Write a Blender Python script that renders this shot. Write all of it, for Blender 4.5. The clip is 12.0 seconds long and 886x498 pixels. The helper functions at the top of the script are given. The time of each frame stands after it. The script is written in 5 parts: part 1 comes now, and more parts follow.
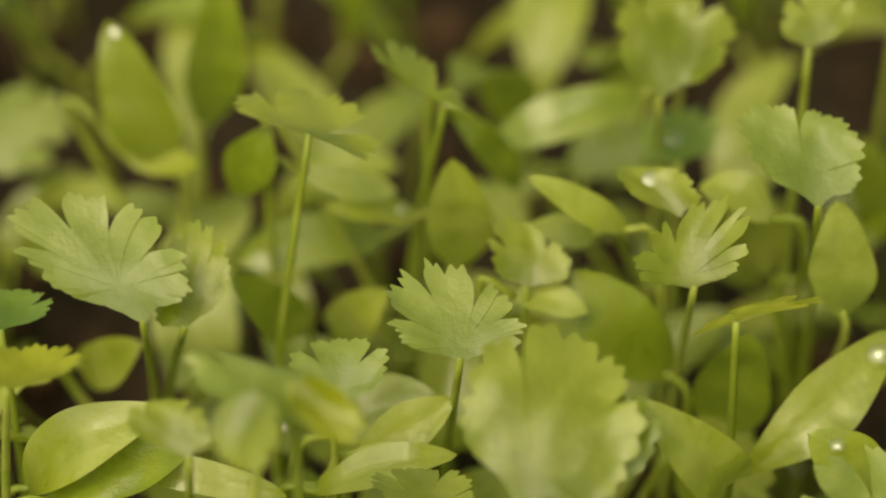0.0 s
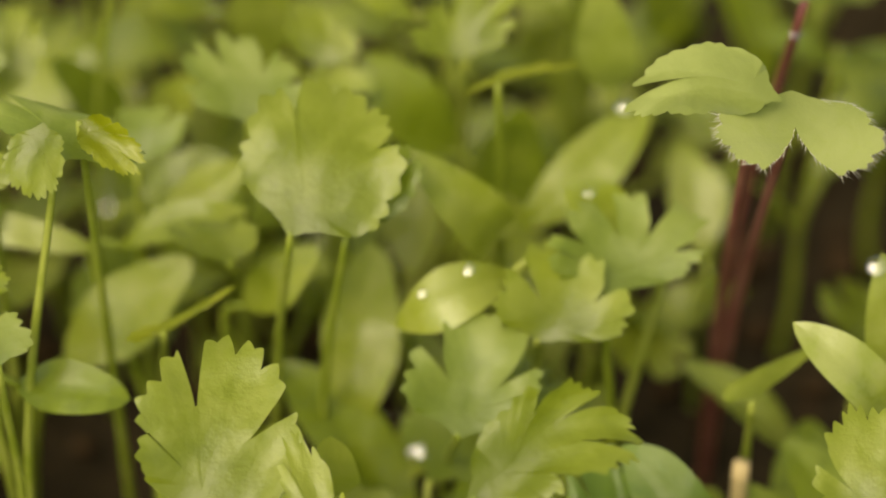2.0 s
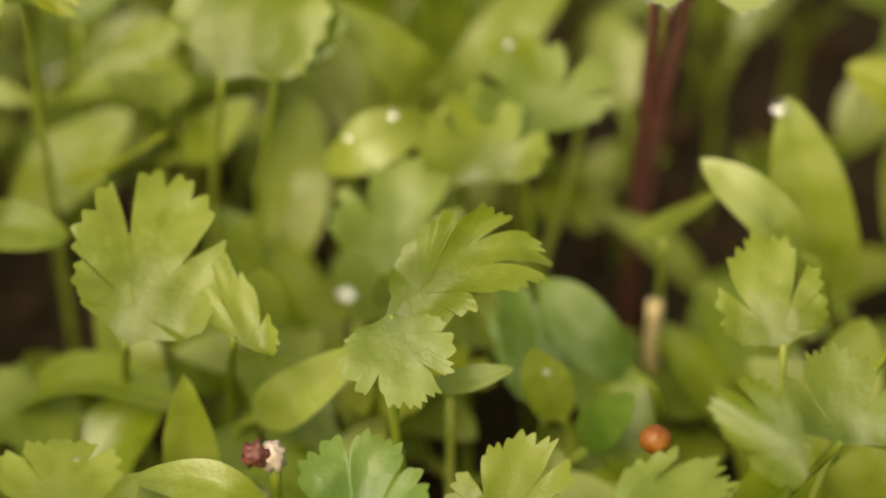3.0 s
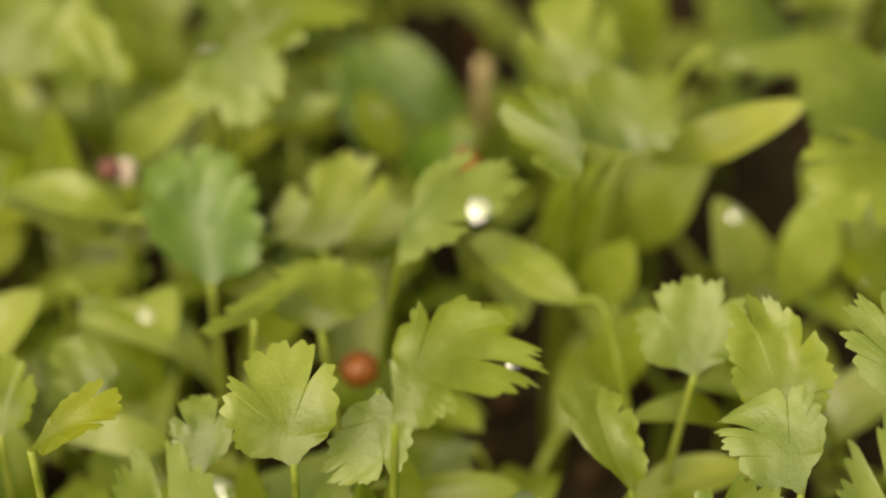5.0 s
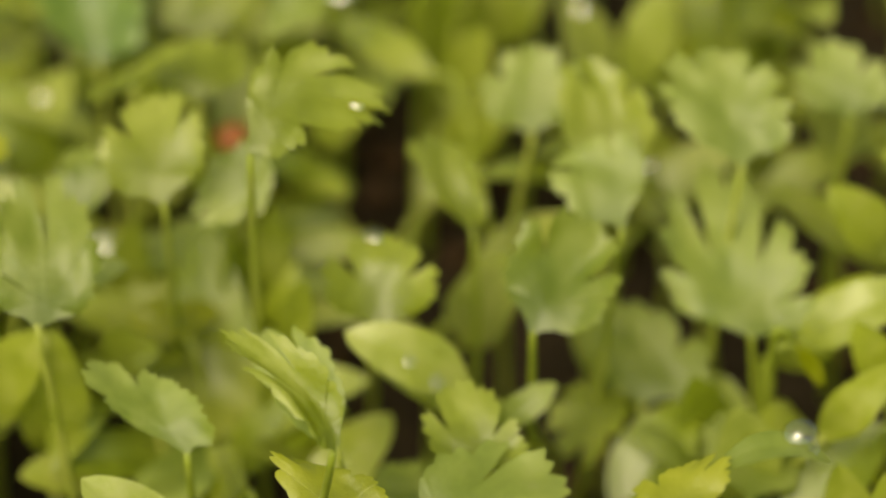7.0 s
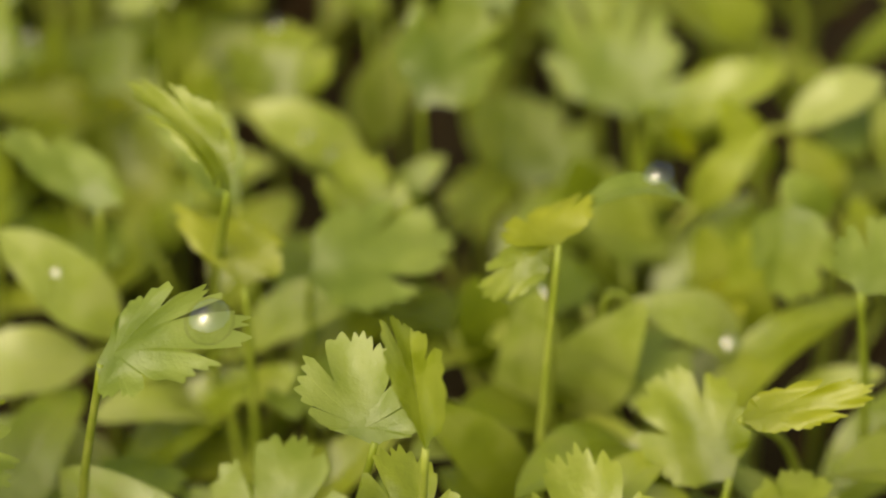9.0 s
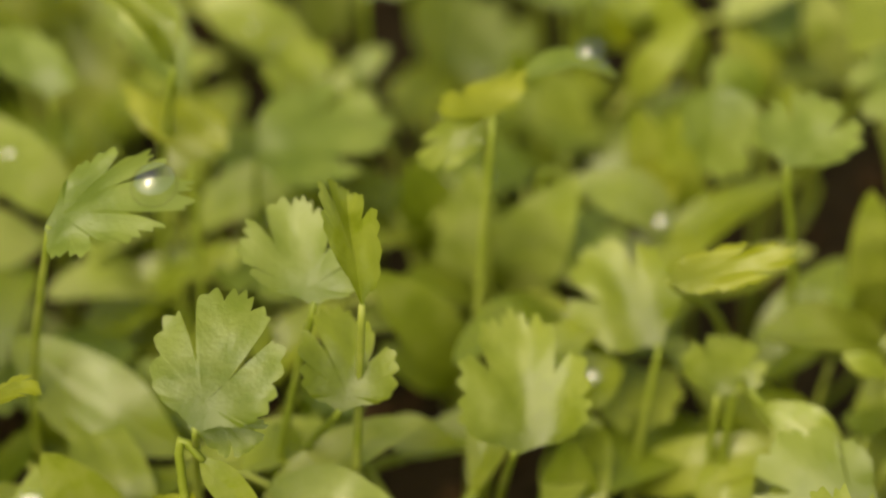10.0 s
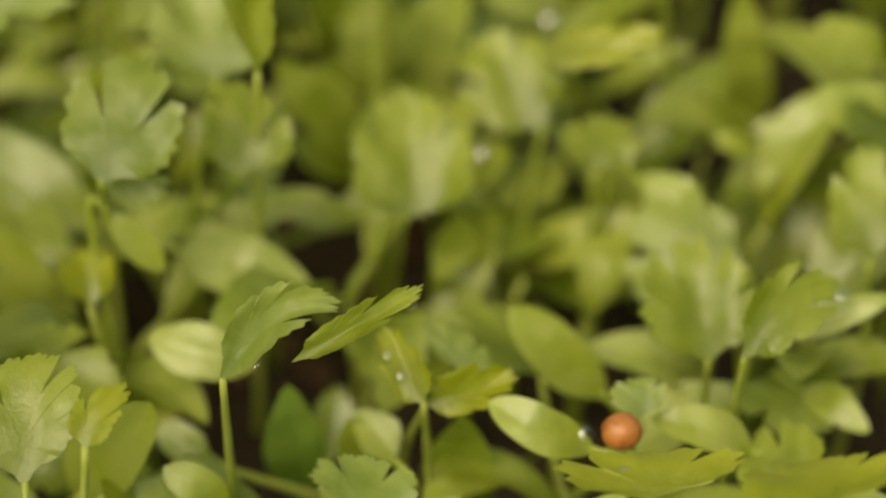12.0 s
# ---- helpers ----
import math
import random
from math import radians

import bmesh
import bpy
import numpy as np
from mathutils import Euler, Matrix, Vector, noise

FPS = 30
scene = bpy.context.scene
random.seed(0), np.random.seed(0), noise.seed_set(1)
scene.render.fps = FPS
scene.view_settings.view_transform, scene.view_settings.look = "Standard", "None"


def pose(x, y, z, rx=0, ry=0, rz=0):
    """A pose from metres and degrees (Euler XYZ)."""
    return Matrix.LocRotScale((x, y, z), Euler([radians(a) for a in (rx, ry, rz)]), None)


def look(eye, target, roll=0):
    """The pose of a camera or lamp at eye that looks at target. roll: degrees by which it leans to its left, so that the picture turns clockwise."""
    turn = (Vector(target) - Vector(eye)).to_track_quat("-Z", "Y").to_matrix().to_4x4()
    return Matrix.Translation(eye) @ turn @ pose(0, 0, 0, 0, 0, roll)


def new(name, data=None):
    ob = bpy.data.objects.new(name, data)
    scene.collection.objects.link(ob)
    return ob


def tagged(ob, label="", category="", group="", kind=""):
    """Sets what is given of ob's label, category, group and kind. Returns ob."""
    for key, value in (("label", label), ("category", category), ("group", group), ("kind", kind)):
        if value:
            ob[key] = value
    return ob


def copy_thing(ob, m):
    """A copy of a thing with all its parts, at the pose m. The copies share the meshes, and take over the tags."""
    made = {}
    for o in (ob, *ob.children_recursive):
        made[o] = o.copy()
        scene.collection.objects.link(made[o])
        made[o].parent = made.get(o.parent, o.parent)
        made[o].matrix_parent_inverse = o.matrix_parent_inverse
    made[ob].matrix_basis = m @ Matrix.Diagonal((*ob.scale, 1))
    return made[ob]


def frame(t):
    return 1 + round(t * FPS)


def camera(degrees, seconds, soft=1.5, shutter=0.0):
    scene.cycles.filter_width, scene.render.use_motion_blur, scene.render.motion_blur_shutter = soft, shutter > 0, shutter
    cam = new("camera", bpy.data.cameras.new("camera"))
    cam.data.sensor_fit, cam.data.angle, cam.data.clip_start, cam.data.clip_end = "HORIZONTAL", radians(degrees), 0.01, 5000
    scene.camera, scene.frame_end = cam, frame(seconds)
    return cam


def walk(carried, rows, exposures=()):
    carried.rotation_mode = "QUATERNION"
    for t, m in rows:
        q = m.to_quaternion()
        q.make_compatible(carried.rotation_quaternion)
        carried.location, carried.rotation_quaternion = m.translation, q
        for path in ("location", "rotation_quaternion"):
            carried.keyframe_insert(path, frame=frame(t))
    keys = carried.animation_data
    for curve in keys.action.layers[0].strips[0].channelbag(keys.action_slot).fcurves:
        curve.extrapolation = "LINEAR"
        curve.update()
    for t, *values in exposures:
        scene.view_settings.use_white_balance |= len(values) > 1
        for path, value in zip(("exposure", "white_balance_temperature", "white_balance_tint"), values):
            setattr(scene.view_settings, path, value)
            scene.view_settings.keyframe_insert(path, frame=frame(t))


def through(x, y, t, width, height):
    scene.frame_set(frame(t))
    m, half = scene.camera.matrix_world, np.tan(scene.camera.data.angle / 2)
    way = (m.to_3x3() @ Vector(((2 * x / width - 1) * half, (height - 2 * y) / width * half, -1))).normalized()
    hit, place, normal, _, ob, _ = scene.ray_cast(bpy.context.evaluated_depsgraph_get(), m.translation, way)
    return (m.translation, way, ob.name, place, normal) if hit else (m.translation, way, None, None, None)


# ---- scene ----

cam = camera(16.0, 12.0, soft=2.05)
ROWS = [
    (0, -0, -0, 0.22498, 50, -0, -0),
    (0.5, 0.00369, -0.00767, 0.22585, 49.895, 0.02, -0.008),
    (1, 0.00908, -0.01593, 0.227, 50.026, 0.026, -0.063),
    (1.5, 0.01379, -0.02482, 0.22614, 50.099, 0.098, -0.225),
    (2, 0.01826, -0.03385, 0.22525, 50.112, 0.13, -0.327),
    (2.5, 0.02112, -0.04339, 0.22441, 50.102, 0.139, -0.481),
    (3, 0.0241, -0.05336, 0.22299, 50.091, 0.151, -0.581),
    (3.2, 0.02584, -0.05752, 0.22292, 50.081, 0.151, -0.586),
    (4.8, 0.03939, -0.09197, 0.22689, 49.988, 0.15, -0.239),
    (5, 0.0411, -0.09629, 0.22713, 49.982, 0.164, -0.244),
    (5.5, 0.04545, -0.10609, 0.22762, 50.048, 0.207, -0.359),
    (6, 0.04832, -0.11578, 0.22752, 50.108, 0.171, -0.428),
    (6.5, 0.05107, -0.12466, 0.22707, 50.127, 0.085, -0.453),
    (6.7, 0.05201, -0.12782, 0.22722, 50.144, 0.065, -0.452),
    (8.3, 0.05785, -0.15281, 0.22732, 50.151, 0.029, -0.428),
    (8.5, 0.05911, -0.15584, 0.22655, 50.16, 0.027, -0.523),
    (9, 0.06131, -0.16317, 0.22436, 50.226, 0.011, -0.83),
    (9.5, 0.06337, -0.17081, 0.22261, 50.293, -0.019, -1.03),
    (10, 0.06525, -0.17857, 0.22121, 50.365, -0.014, -1.163),
    (10.5, 0.06739, -0.18617, 0.22038, 50.336, 0.068, -1.22),
    (11, 0.06992, -0.19423, 0.22022, 50.293, 0.125, -1.093),
    (11.5, 0.07285, -0.20256, 0.22039, 50.281, 0.19, -1.012),
    (12, 0.07585, -0.20931, 0.21986, 50.282, 0.31, -1.134),
]
walk(cam, [(t, pose(x, y, z, rx, ry, rz)) for t, x, y, z, rx, ry, rz in ROWS], [(0, -0.62, 7500, 0), (3, -0.59, 7500, 0), (5.5, -0.52, 7550, 0), (8.7, -0.49, 7600, 0), (10.5, -0.63, 7450, 0), (12, -0.67, 7450, 0)])

cam.data.dof.use_dof = True
cam.data.dof.focus_distance = 0.263
cam.data.dof.aperture_fstop = 12.5

# ---- light ----
SUN_UP, SUN_ROUND = 54.0, 212.0
world = bpy.data.worlds.new("sky")
scene.world = world
world.use_nodes = True
wn = world.node_tree.nodes
sky = wn.new("ShaderNodeTexSky")
sky.sky_type = "NISHITA"
sky.sun_disc = False
sky.air_density, sky.dust_density, sky.ozone_density = 0.6, 6.0, 0.5
sky.sun_elevation = radians(SUN_UP)
sky.sun_rotation = radians(SUN_ROUND)
world.node_tree.links.new(sky.outputs[0], wn["Background"].inputs[0])
wn["Background"].inputs[1].default_value = 0.40
sun_data = bpy.data.lights.new("sun", "SUN")
sun_data.energy, sun_data.angle, sun_data.color = 0.44, radians(11.0), (1.0, 0.92, 0.70)
sun = new("sun", sun_data)
away = Vector((math.sin(radians(SUN_ROUND)) * math.cos(radians(SUN_UP)), math.cos(radians(SUN_ROUND)) * math.cos(radians(SUN_UP)), math.sin(radians(SUN_UP))))
sun.matrix_world = look(away * 3, (0, 0, 0))
# ---- materials ----
def material(name):
    m = bpy.data.materials.new(name)
    m.use_nodes = True
    nt = m.node_tree
    for n in list(nt.nodes):
        nt.nodes.remove(n)
    out = nt.nodes.new("ShaderNodeOutputMaterial")

    def node(kind, **values):
        n = nt.nodes.new("ShaderNode" + kind)
        for key, value in values.items():
            if key in n.inputs:
                n.inputs[key].default_value = value
        return n

    return m, nt.links.new, node, out


def ramp(node, stops):
    r = node("ValToRGB")
    e = r.color_ramp.elements
    while len(e) < len(stops):
        e.new(0.5)
    for el, (at, colour) in zip(e, stops):
        el.position, el.color = at, (*colour, 1)
    return r


def leaf_material(name, dark, mid, light, through, gloss=0.29, fan=True, share=0.46, sheen=0.0):
    """Thin living leaf: mottled green, pale veins, light passing through the blade."""
    m, link, node, out = material(name)
    uv = node("UVMap")
    sep = node("SeparateXYZ")
    link(uv.outputs[0], sep.inputs[0])
    geo = node("NewGeometry")
    info = node("ObjectInfo")
    big = node("TexNoise", Scale=230.0, Detail=5.0, Roughness=0.6)
    big.inputs["Distortion"].default_value = 0.6
    fine = node("TexNoise", Scale=1100.0, Detail=3.0, Roughness=0.7)
    link(geo.outputs["Position"], big.inputs["Vector"])
    link(geo.outputs["Position"], fine.inputs["Vector"])
    # veins: rays from the leaf's foot on a fan, lengthwise lines on a strap
    wave = node("Math")
    wave.operation = "MULTIPLY"
    wave.inputs[1].default_value = 7.0 if fan else 5.0
    link(sep.outputs[0], wave.inputs[0])
    wob = node("TexNoise", Scale=6.0, Detail=2.0)
    link(uv.outputs[0], wob.inputs["Vector"])
    wsum = node("Math")
    wsum.operation = "MULTIPLY_ADD"
    link(wob.outputs[0], wsum.inputs[0])
    wsum.inputs[1].default_value = 0.9
    link(wave.outputs[0], wsum.inputs[2])
    frac = node("Math")
    frac.operation = "PINGPONG"
    frac.inputs[1].default_value = 0.5
    link(wsum.outputs[0], frac.inputs[0])
    line = node("MapRange")
    line.inputs["From Min"].default_value, line.inputs["From Max"].default_value = 0.0, 0.07
    line.inputs["To Min"].default_value, line.inputs["To Max"].default_value = 1.0, 0.0
    link(frac.outputs[0], line.inputs["Value"])
    # the veins sink into the blade towards its foot
    clear = node("MapRange")
    clear.inputs["From Min"].default_value, clear.inputs["From Max"].default_value = 0.2, 0.6
    link(sep.outputs[1], clear.inputs["Value"])
    vein = node("Math")
    vein.operation = "MULTIPLY"
    link(line.outputs[0], vein.inputs[0])
    link(clear.outputs[0], vein.inputs[1])
    fade = node("Math")
    fade.operation = "MULTIPLY"
    link(vein.outputs[0], fade.inputs[0])
    fade.inputs[1].default_value = 0.11 if fan else 0.03
    mixa = node("Math")
    mixa.operation = "MULTIPLY_ADD"
    link(fine.outputs[0], mixa.inputs[0])
    mixa.inputs[1].default_value = 0.5
    link(big.outputs[0], mixa.inputs[2])
    shift = node("Math")
    shift.operation = "MULTIPLY_ADD"
    link(info.outputs["Random"], shift.inputs[0])
    shift.inputs[1].default_value = 0.26
    link(mixa.outputs[0], shift.inputs[2])
    tone = ramp(node, [(0.66, dark), (0.85, mid), (1.0, light)])
    link(shift.outputs[0], tone.inputs[0])
    veined = node("MixRGB")
    link(fade.outputs[0], veined.inputs[0])
    link(tone.outputs[0], veined.inputs[1])
    veined.inputs[2].default_value = (*light, 1)
    # sheen of the tilted lobes put into the colour: paler towards the tip
    tip_sheen = node("MixRGB")
    grow = node("MapRange")
    grow.inputs["From Min"].default_value, grow.inputs["From Max"].default_value = 0.3, 1.0
    grow.inputs["To Max"].default_value = 0.6 if fan else 0.15
    link(sep.outputs[1], grow.inputs["Value"])
    link(grow.outputs[0], tip_sheen.inputs[0])
    link(veined.outputs[0], tip_sheen.inputs[1])
    tip_sheen.inputs[2].default_value = (*light, 1)
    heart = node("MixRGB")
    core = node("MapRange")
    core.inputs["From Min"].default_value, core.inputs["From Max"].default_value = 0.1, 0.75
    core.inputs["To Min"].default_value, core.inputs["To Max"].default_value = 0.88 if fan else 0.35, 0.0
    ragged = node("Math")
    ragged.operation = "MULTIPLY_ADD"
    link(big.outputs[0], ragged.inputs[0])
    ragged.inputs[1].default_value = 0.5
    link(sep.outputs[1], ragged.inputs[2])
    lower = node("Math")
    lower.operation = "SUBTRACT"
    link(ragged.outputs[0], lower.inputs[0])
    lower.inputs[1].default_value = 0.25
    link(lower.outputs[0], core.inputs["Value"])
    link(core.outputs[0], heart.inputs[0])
    link(tip_sheen.outputs[0], heart.inputs[1])
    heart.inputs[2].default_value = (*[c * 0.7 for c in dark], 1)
    height = node("Math")
    height.operation = "MULTIPLY_ADD"
    link(vein.outputs[0], height.inputs[0])
    height.inputs[1].default_value = -0.10 if fan else -0.05
    link(fine.outputs[0], height.inputs[2])
    swell = node("TexNoise", Scale=190.0, Detail=0.5, Roughness=0.4)
    link(geo.outputs["Position"], swell.inputs["Vector"])
    wavy = node("Bump", Strength=0.6, Distance=0.0022)
    link(swell.outputs[0], wavy.inputs["Height"])
    bump = node("Bump", Strength=0.30, Distance=0.0003)
    link(height.outputs[0], bump.inputs["Height"])
    link(wavy.outputs[0], bump.inputs["Normal"])
    b = node("BsdfPrincipled", Roughness=gloss)
    b.inputs["Specular IOR Level"].default_value = 0.58 if fan else 0.8
    b.inputs["Sheen Weight"].default_value = sheen
    b.inputs["Sheen Roughness"].default_value = 0.5
    rough = node("MapRange")
    rough.inputs["To Min"].default_value, rough.inputs["To Max"].default_value = gloss - 0.08, gloss + 0.2
    link(big.outputs[0], rough.inputs["Value"])
    link(rough.outputs[0], b.inputs["Roughness"])
    link(heart.outputs[0], b.inputs["Base Color"])
    link(bump.outputs[0], b.inputs["Normal"])
    t = node("BsdfTranslucent")
    deep = node("MixRGB")
    deep.blend_type = "MULTIPLY"
    deep.inputs[0].default_value = 0.55
    gl = node("MixRGB")
    link(fade.outputs[0], gl.inputs[0])
    gl.inputs[1].default_value = (*through, 1)
    gl.inputs[2].default_value = (*[c * 0.75 for c in through], 1)
    link(gl.outputs[0], deep.inputs[1])
    soft = ramp(node, [(0.3, (0.55, 0.6, 0.5)), (0.75, (1, 1, 1))])
    link(big.outputs[0], soft.inputs[0])
    link(soft.outputs[0], deep.inputs[2])
    link(deep.outputs[0], t.inputs[0])
    link(bump.outputs[0], t.inputs["Normal"])
    mix = node("MixShader")
    mix.inputs[0].default_value = share
    link(b.outputs[0], mix.inputs[1])
    link(t.outputs[0], mix.inputs[2])
    link(mix.outputs[0], out.inputs[0])
    return m


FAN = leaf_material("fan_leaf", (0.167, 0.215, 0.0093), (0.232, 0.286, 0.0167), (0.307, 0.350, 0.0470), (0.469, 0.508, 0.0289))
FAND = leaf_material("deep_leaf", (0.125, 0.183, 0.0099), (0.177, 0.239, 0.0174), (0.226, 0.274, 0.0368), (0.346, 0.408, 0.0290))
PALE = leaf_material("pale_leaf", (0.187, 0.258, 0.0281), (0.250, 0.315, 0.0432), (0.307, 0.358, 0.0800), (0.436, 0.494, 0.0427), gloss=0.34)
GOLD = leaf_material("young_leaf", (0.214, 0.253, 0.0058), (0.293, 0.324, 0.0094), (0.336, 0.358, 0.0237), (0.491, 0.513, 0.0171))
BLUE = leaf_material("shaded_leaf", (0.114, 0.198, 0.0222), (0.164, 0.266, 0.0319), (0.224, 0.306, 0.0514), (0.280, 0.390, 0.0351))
STRAP = leaf_material("seed_leaf", (0.237, 0.291, 0.0188), (0.328, 0.385, 0.0360), (0.386, 0.426, 0.0763), (0.505, 0.546, 0.0514), gloss=0.26, fan=False, share=0.45)
STRAPD = leaf_material("deep_seed_leaf", (0.175, 0.232, 0.0115), (0.242, 0.310, 0.0213), (0.244, 0.288, 0.0311), (0.358, 0.414, 0.0346), gloss=0.26, fan=False, share=0.42)
# brighter copy of STRAP: sunlight and sheen put into the base colours
STRAPL = leaf_material("sunlit_seed_leaf", (0.305, 0.365, 0.0479), (0.389, 0.450, 0.0797), (0.438, 0.480, 0.1333), (0.528, 0.570, 0.0864), gloss=0.25, fan=False, share=0.45)
HAIRY = leaf_material("hairy_leaf", (0.305, 0.365, 0.0674), (0.362, 0.423, 0.0909), (0.379, 0.427, 0.1203), (0.436, 0.494, 0.0684), gloss=0.6, sheen=0.5)


def plain_material(name, stops, scale, gloss, bump=0.3, distance=0.0003, through=None, spread=0.3, shine=0.4):
    m, link, node, out = material(name)
    geo = node("NewGeometry")
    info = node("ObjectInfo")
    n1 = node("TexNoise", Scale=scale, Detail=6.0, Roughness=0.65)
    n2 = node("TexNoise", Scale=scale * 7, Detail=3.0, Roughness=0.7)
    for n in (n1, n2):
        link(geo.outputs["Position"], n.inputs["Vector"])
    a = node("Math")
    a.operation = "MULTIPLY_ADD"
    link(n2.outputs[0], a.inputs[0])
    a.inputs[1].default_value = 0.4
    link(n1.outputs[0], a.inputs[2])
    s = node("Math")
    s.operation = "MULTIPLY_ADD"
    link(info.outputs["Random"], s.inputs[0])
    s.inputs[1].default_value = spread
    link(a.outputs[0], s.inputs[2])
    r = ramp(node, stops)
    link(s.outputs[0], r.inputs[0])
    bp = node("Bump", Strength=bump, Distance=distance)
    link(a.outputs[0], bp.inputs["Height"])
    b = node("BsdfPrincipled", Roughness=gloss)
    b.inputs["Specular IOR Level"].default_value = shine
    link(r.outputs[0], b.inputs["Base Color"])
    link(bp.outputs[0], b.inputs["Normal"])
    if through:
        t = node("BsdfTranslucent")
        t.inputs[0].default_value = (*through, 1)
        mix = node("MixShader")
        mix.inputs[0].default_value = 0.35
        link(b.outputs[0], mix.inputs[1])
        link(t.outputs[0], mix.inputs[2])
        link(mix.outputs[0], out.inputs[0])
    else:
        link(b.outputs[0], out.inputs[0])
    return m


# moist brown soil, its colour darkened further for shade under the leaves
SOIL = plain_material("moist_soil", [(0.35, (0.008, 0.006, 0.0035)), (0.75, (0.019, 0.014, 0.008)), (1.0, (0.045, 0.032, 0.017))], 220, 0.9, 0.8, 0.0012, shine=0.08)
CRUMB = plain_material("soil_crumb", [(0.4, (0.010, 0.007, 0.004)), (0.8, (0.027, 0.018, 0.009)), (1.0, (0.075, 0.043, 0.02))], 420, 0.85, 0.6, 0.0006, shine=0.12)
STALK = plain_material("green_stalk", [(0.4, (0.17, 0.225, 0.018)), (0.8, (0.26, 0.32, 0.035)), (1.15, (0.38, 0.42, 0.08))], 260, 0.38, 0.2, 0.0001, (0.42, 0.46, 0.04))
RED = plain_material("red_stalk", [(0.4, (0.13, 0.04, 0.034)), (0.75, (0.22, 0.075, 0.06)), (1.0, (0.32, 0.14, 0.10))], 260, 0.42, 0.2, 0.0001, (0.25, 0.07, 0.05))
HUSK = plain_material("seed_husk", [(0.4, (0.05, 0.016, 0.012)), (0.7, (0.12, 0.035, 0.026)), (1.0, (0.22, 0.08, 0.05))], 500, 0.5, 0.6, 0.0002)
WHITE = plain_material("pale_pith", [(0.4, (0.36, 0.25, 0.18)), (0.8, (0.55, 0.44, 0.34))], 600, 0.55, 0.4, 0.0002)
AMBER = plain_material("amber_seed", [(0.45, (0.11, 0.03, 0.004)), (0.8, (0.22, 0.066, 0.008)), (1.0, (0.34, 0.13, 0.025))], 420, 0.42, 0.25, 0.0001)
HAIR = plain_material("leaf_hair", [(0.4, (0.6, 0.58, 0.4)), (0.8, (0.75, 0.72, 0.55))], 300, 0.5)
STRAW = plain_material("dry_straw", [(0.4, (0.30, 0.20, 0.09)), (0.8, (0.52, 0.40, 0.20))], 300, 0.6, 0.4, 0.0002)


def water_material():
    m, link, node, out = material("water")
    clear = node("BsdfTransparent")
    lens = node("BsdfRefraction", Roughness=0.03, IOR=1.25)
    through = node("MixShader")
    through.inputs[0].default_value = 0.09
    link(clear.outputs[0], through.inputs[1])
    link(lens.outputs[0], through.inputs[2])
    shine = node("BsdfGlossy", Roughness=0.05)
    mix = node("MixShader")
    mix.inputs[0].default_value = 0.12
    link(through.outputs[0], mix.inputs[1])
    link(shine.outputs[0], mix.inputs[2])
    link(mix.outputs[0], out.inputs[0])
    return m


WATER = water_material()

# ---- builders ----
def mesh_ob(name, verts, faces, mat, parent=None, uvs=None, smooth=True):
    me = bpy.data.meshes.new(name)
    me.from_pydata(verts, [], faces)
    if uvs is not None:
        layer = me.uv_layers.new(name="UVMap")
        idx = np.empty(len(me.loops), dtype=np.int32)
        me.loops.foreach_get("vertex_index", idx)
        layer.data.foreach_set("uv", np.asarray(uvs, dtype=np.float32)[idx].ravel())
    if smooth:
        me.polygons.foreach_set("use_smooth", [True] * len(me.polygons))
    me.materials.append(mat)
    ob = new(name, me)
    ob.parent = parent
    return ob


def grid_faces(rows, cols, wrap=False):
    out = []
    for i in range(rows - 1):
        for j in range(cols if wrap else cols - 1):
            k = (j + 1) % cols
            out.append((i * cols + j, i * cols + k, (i + 1) * cols + k, (i + 1) * cols + j))
    return out


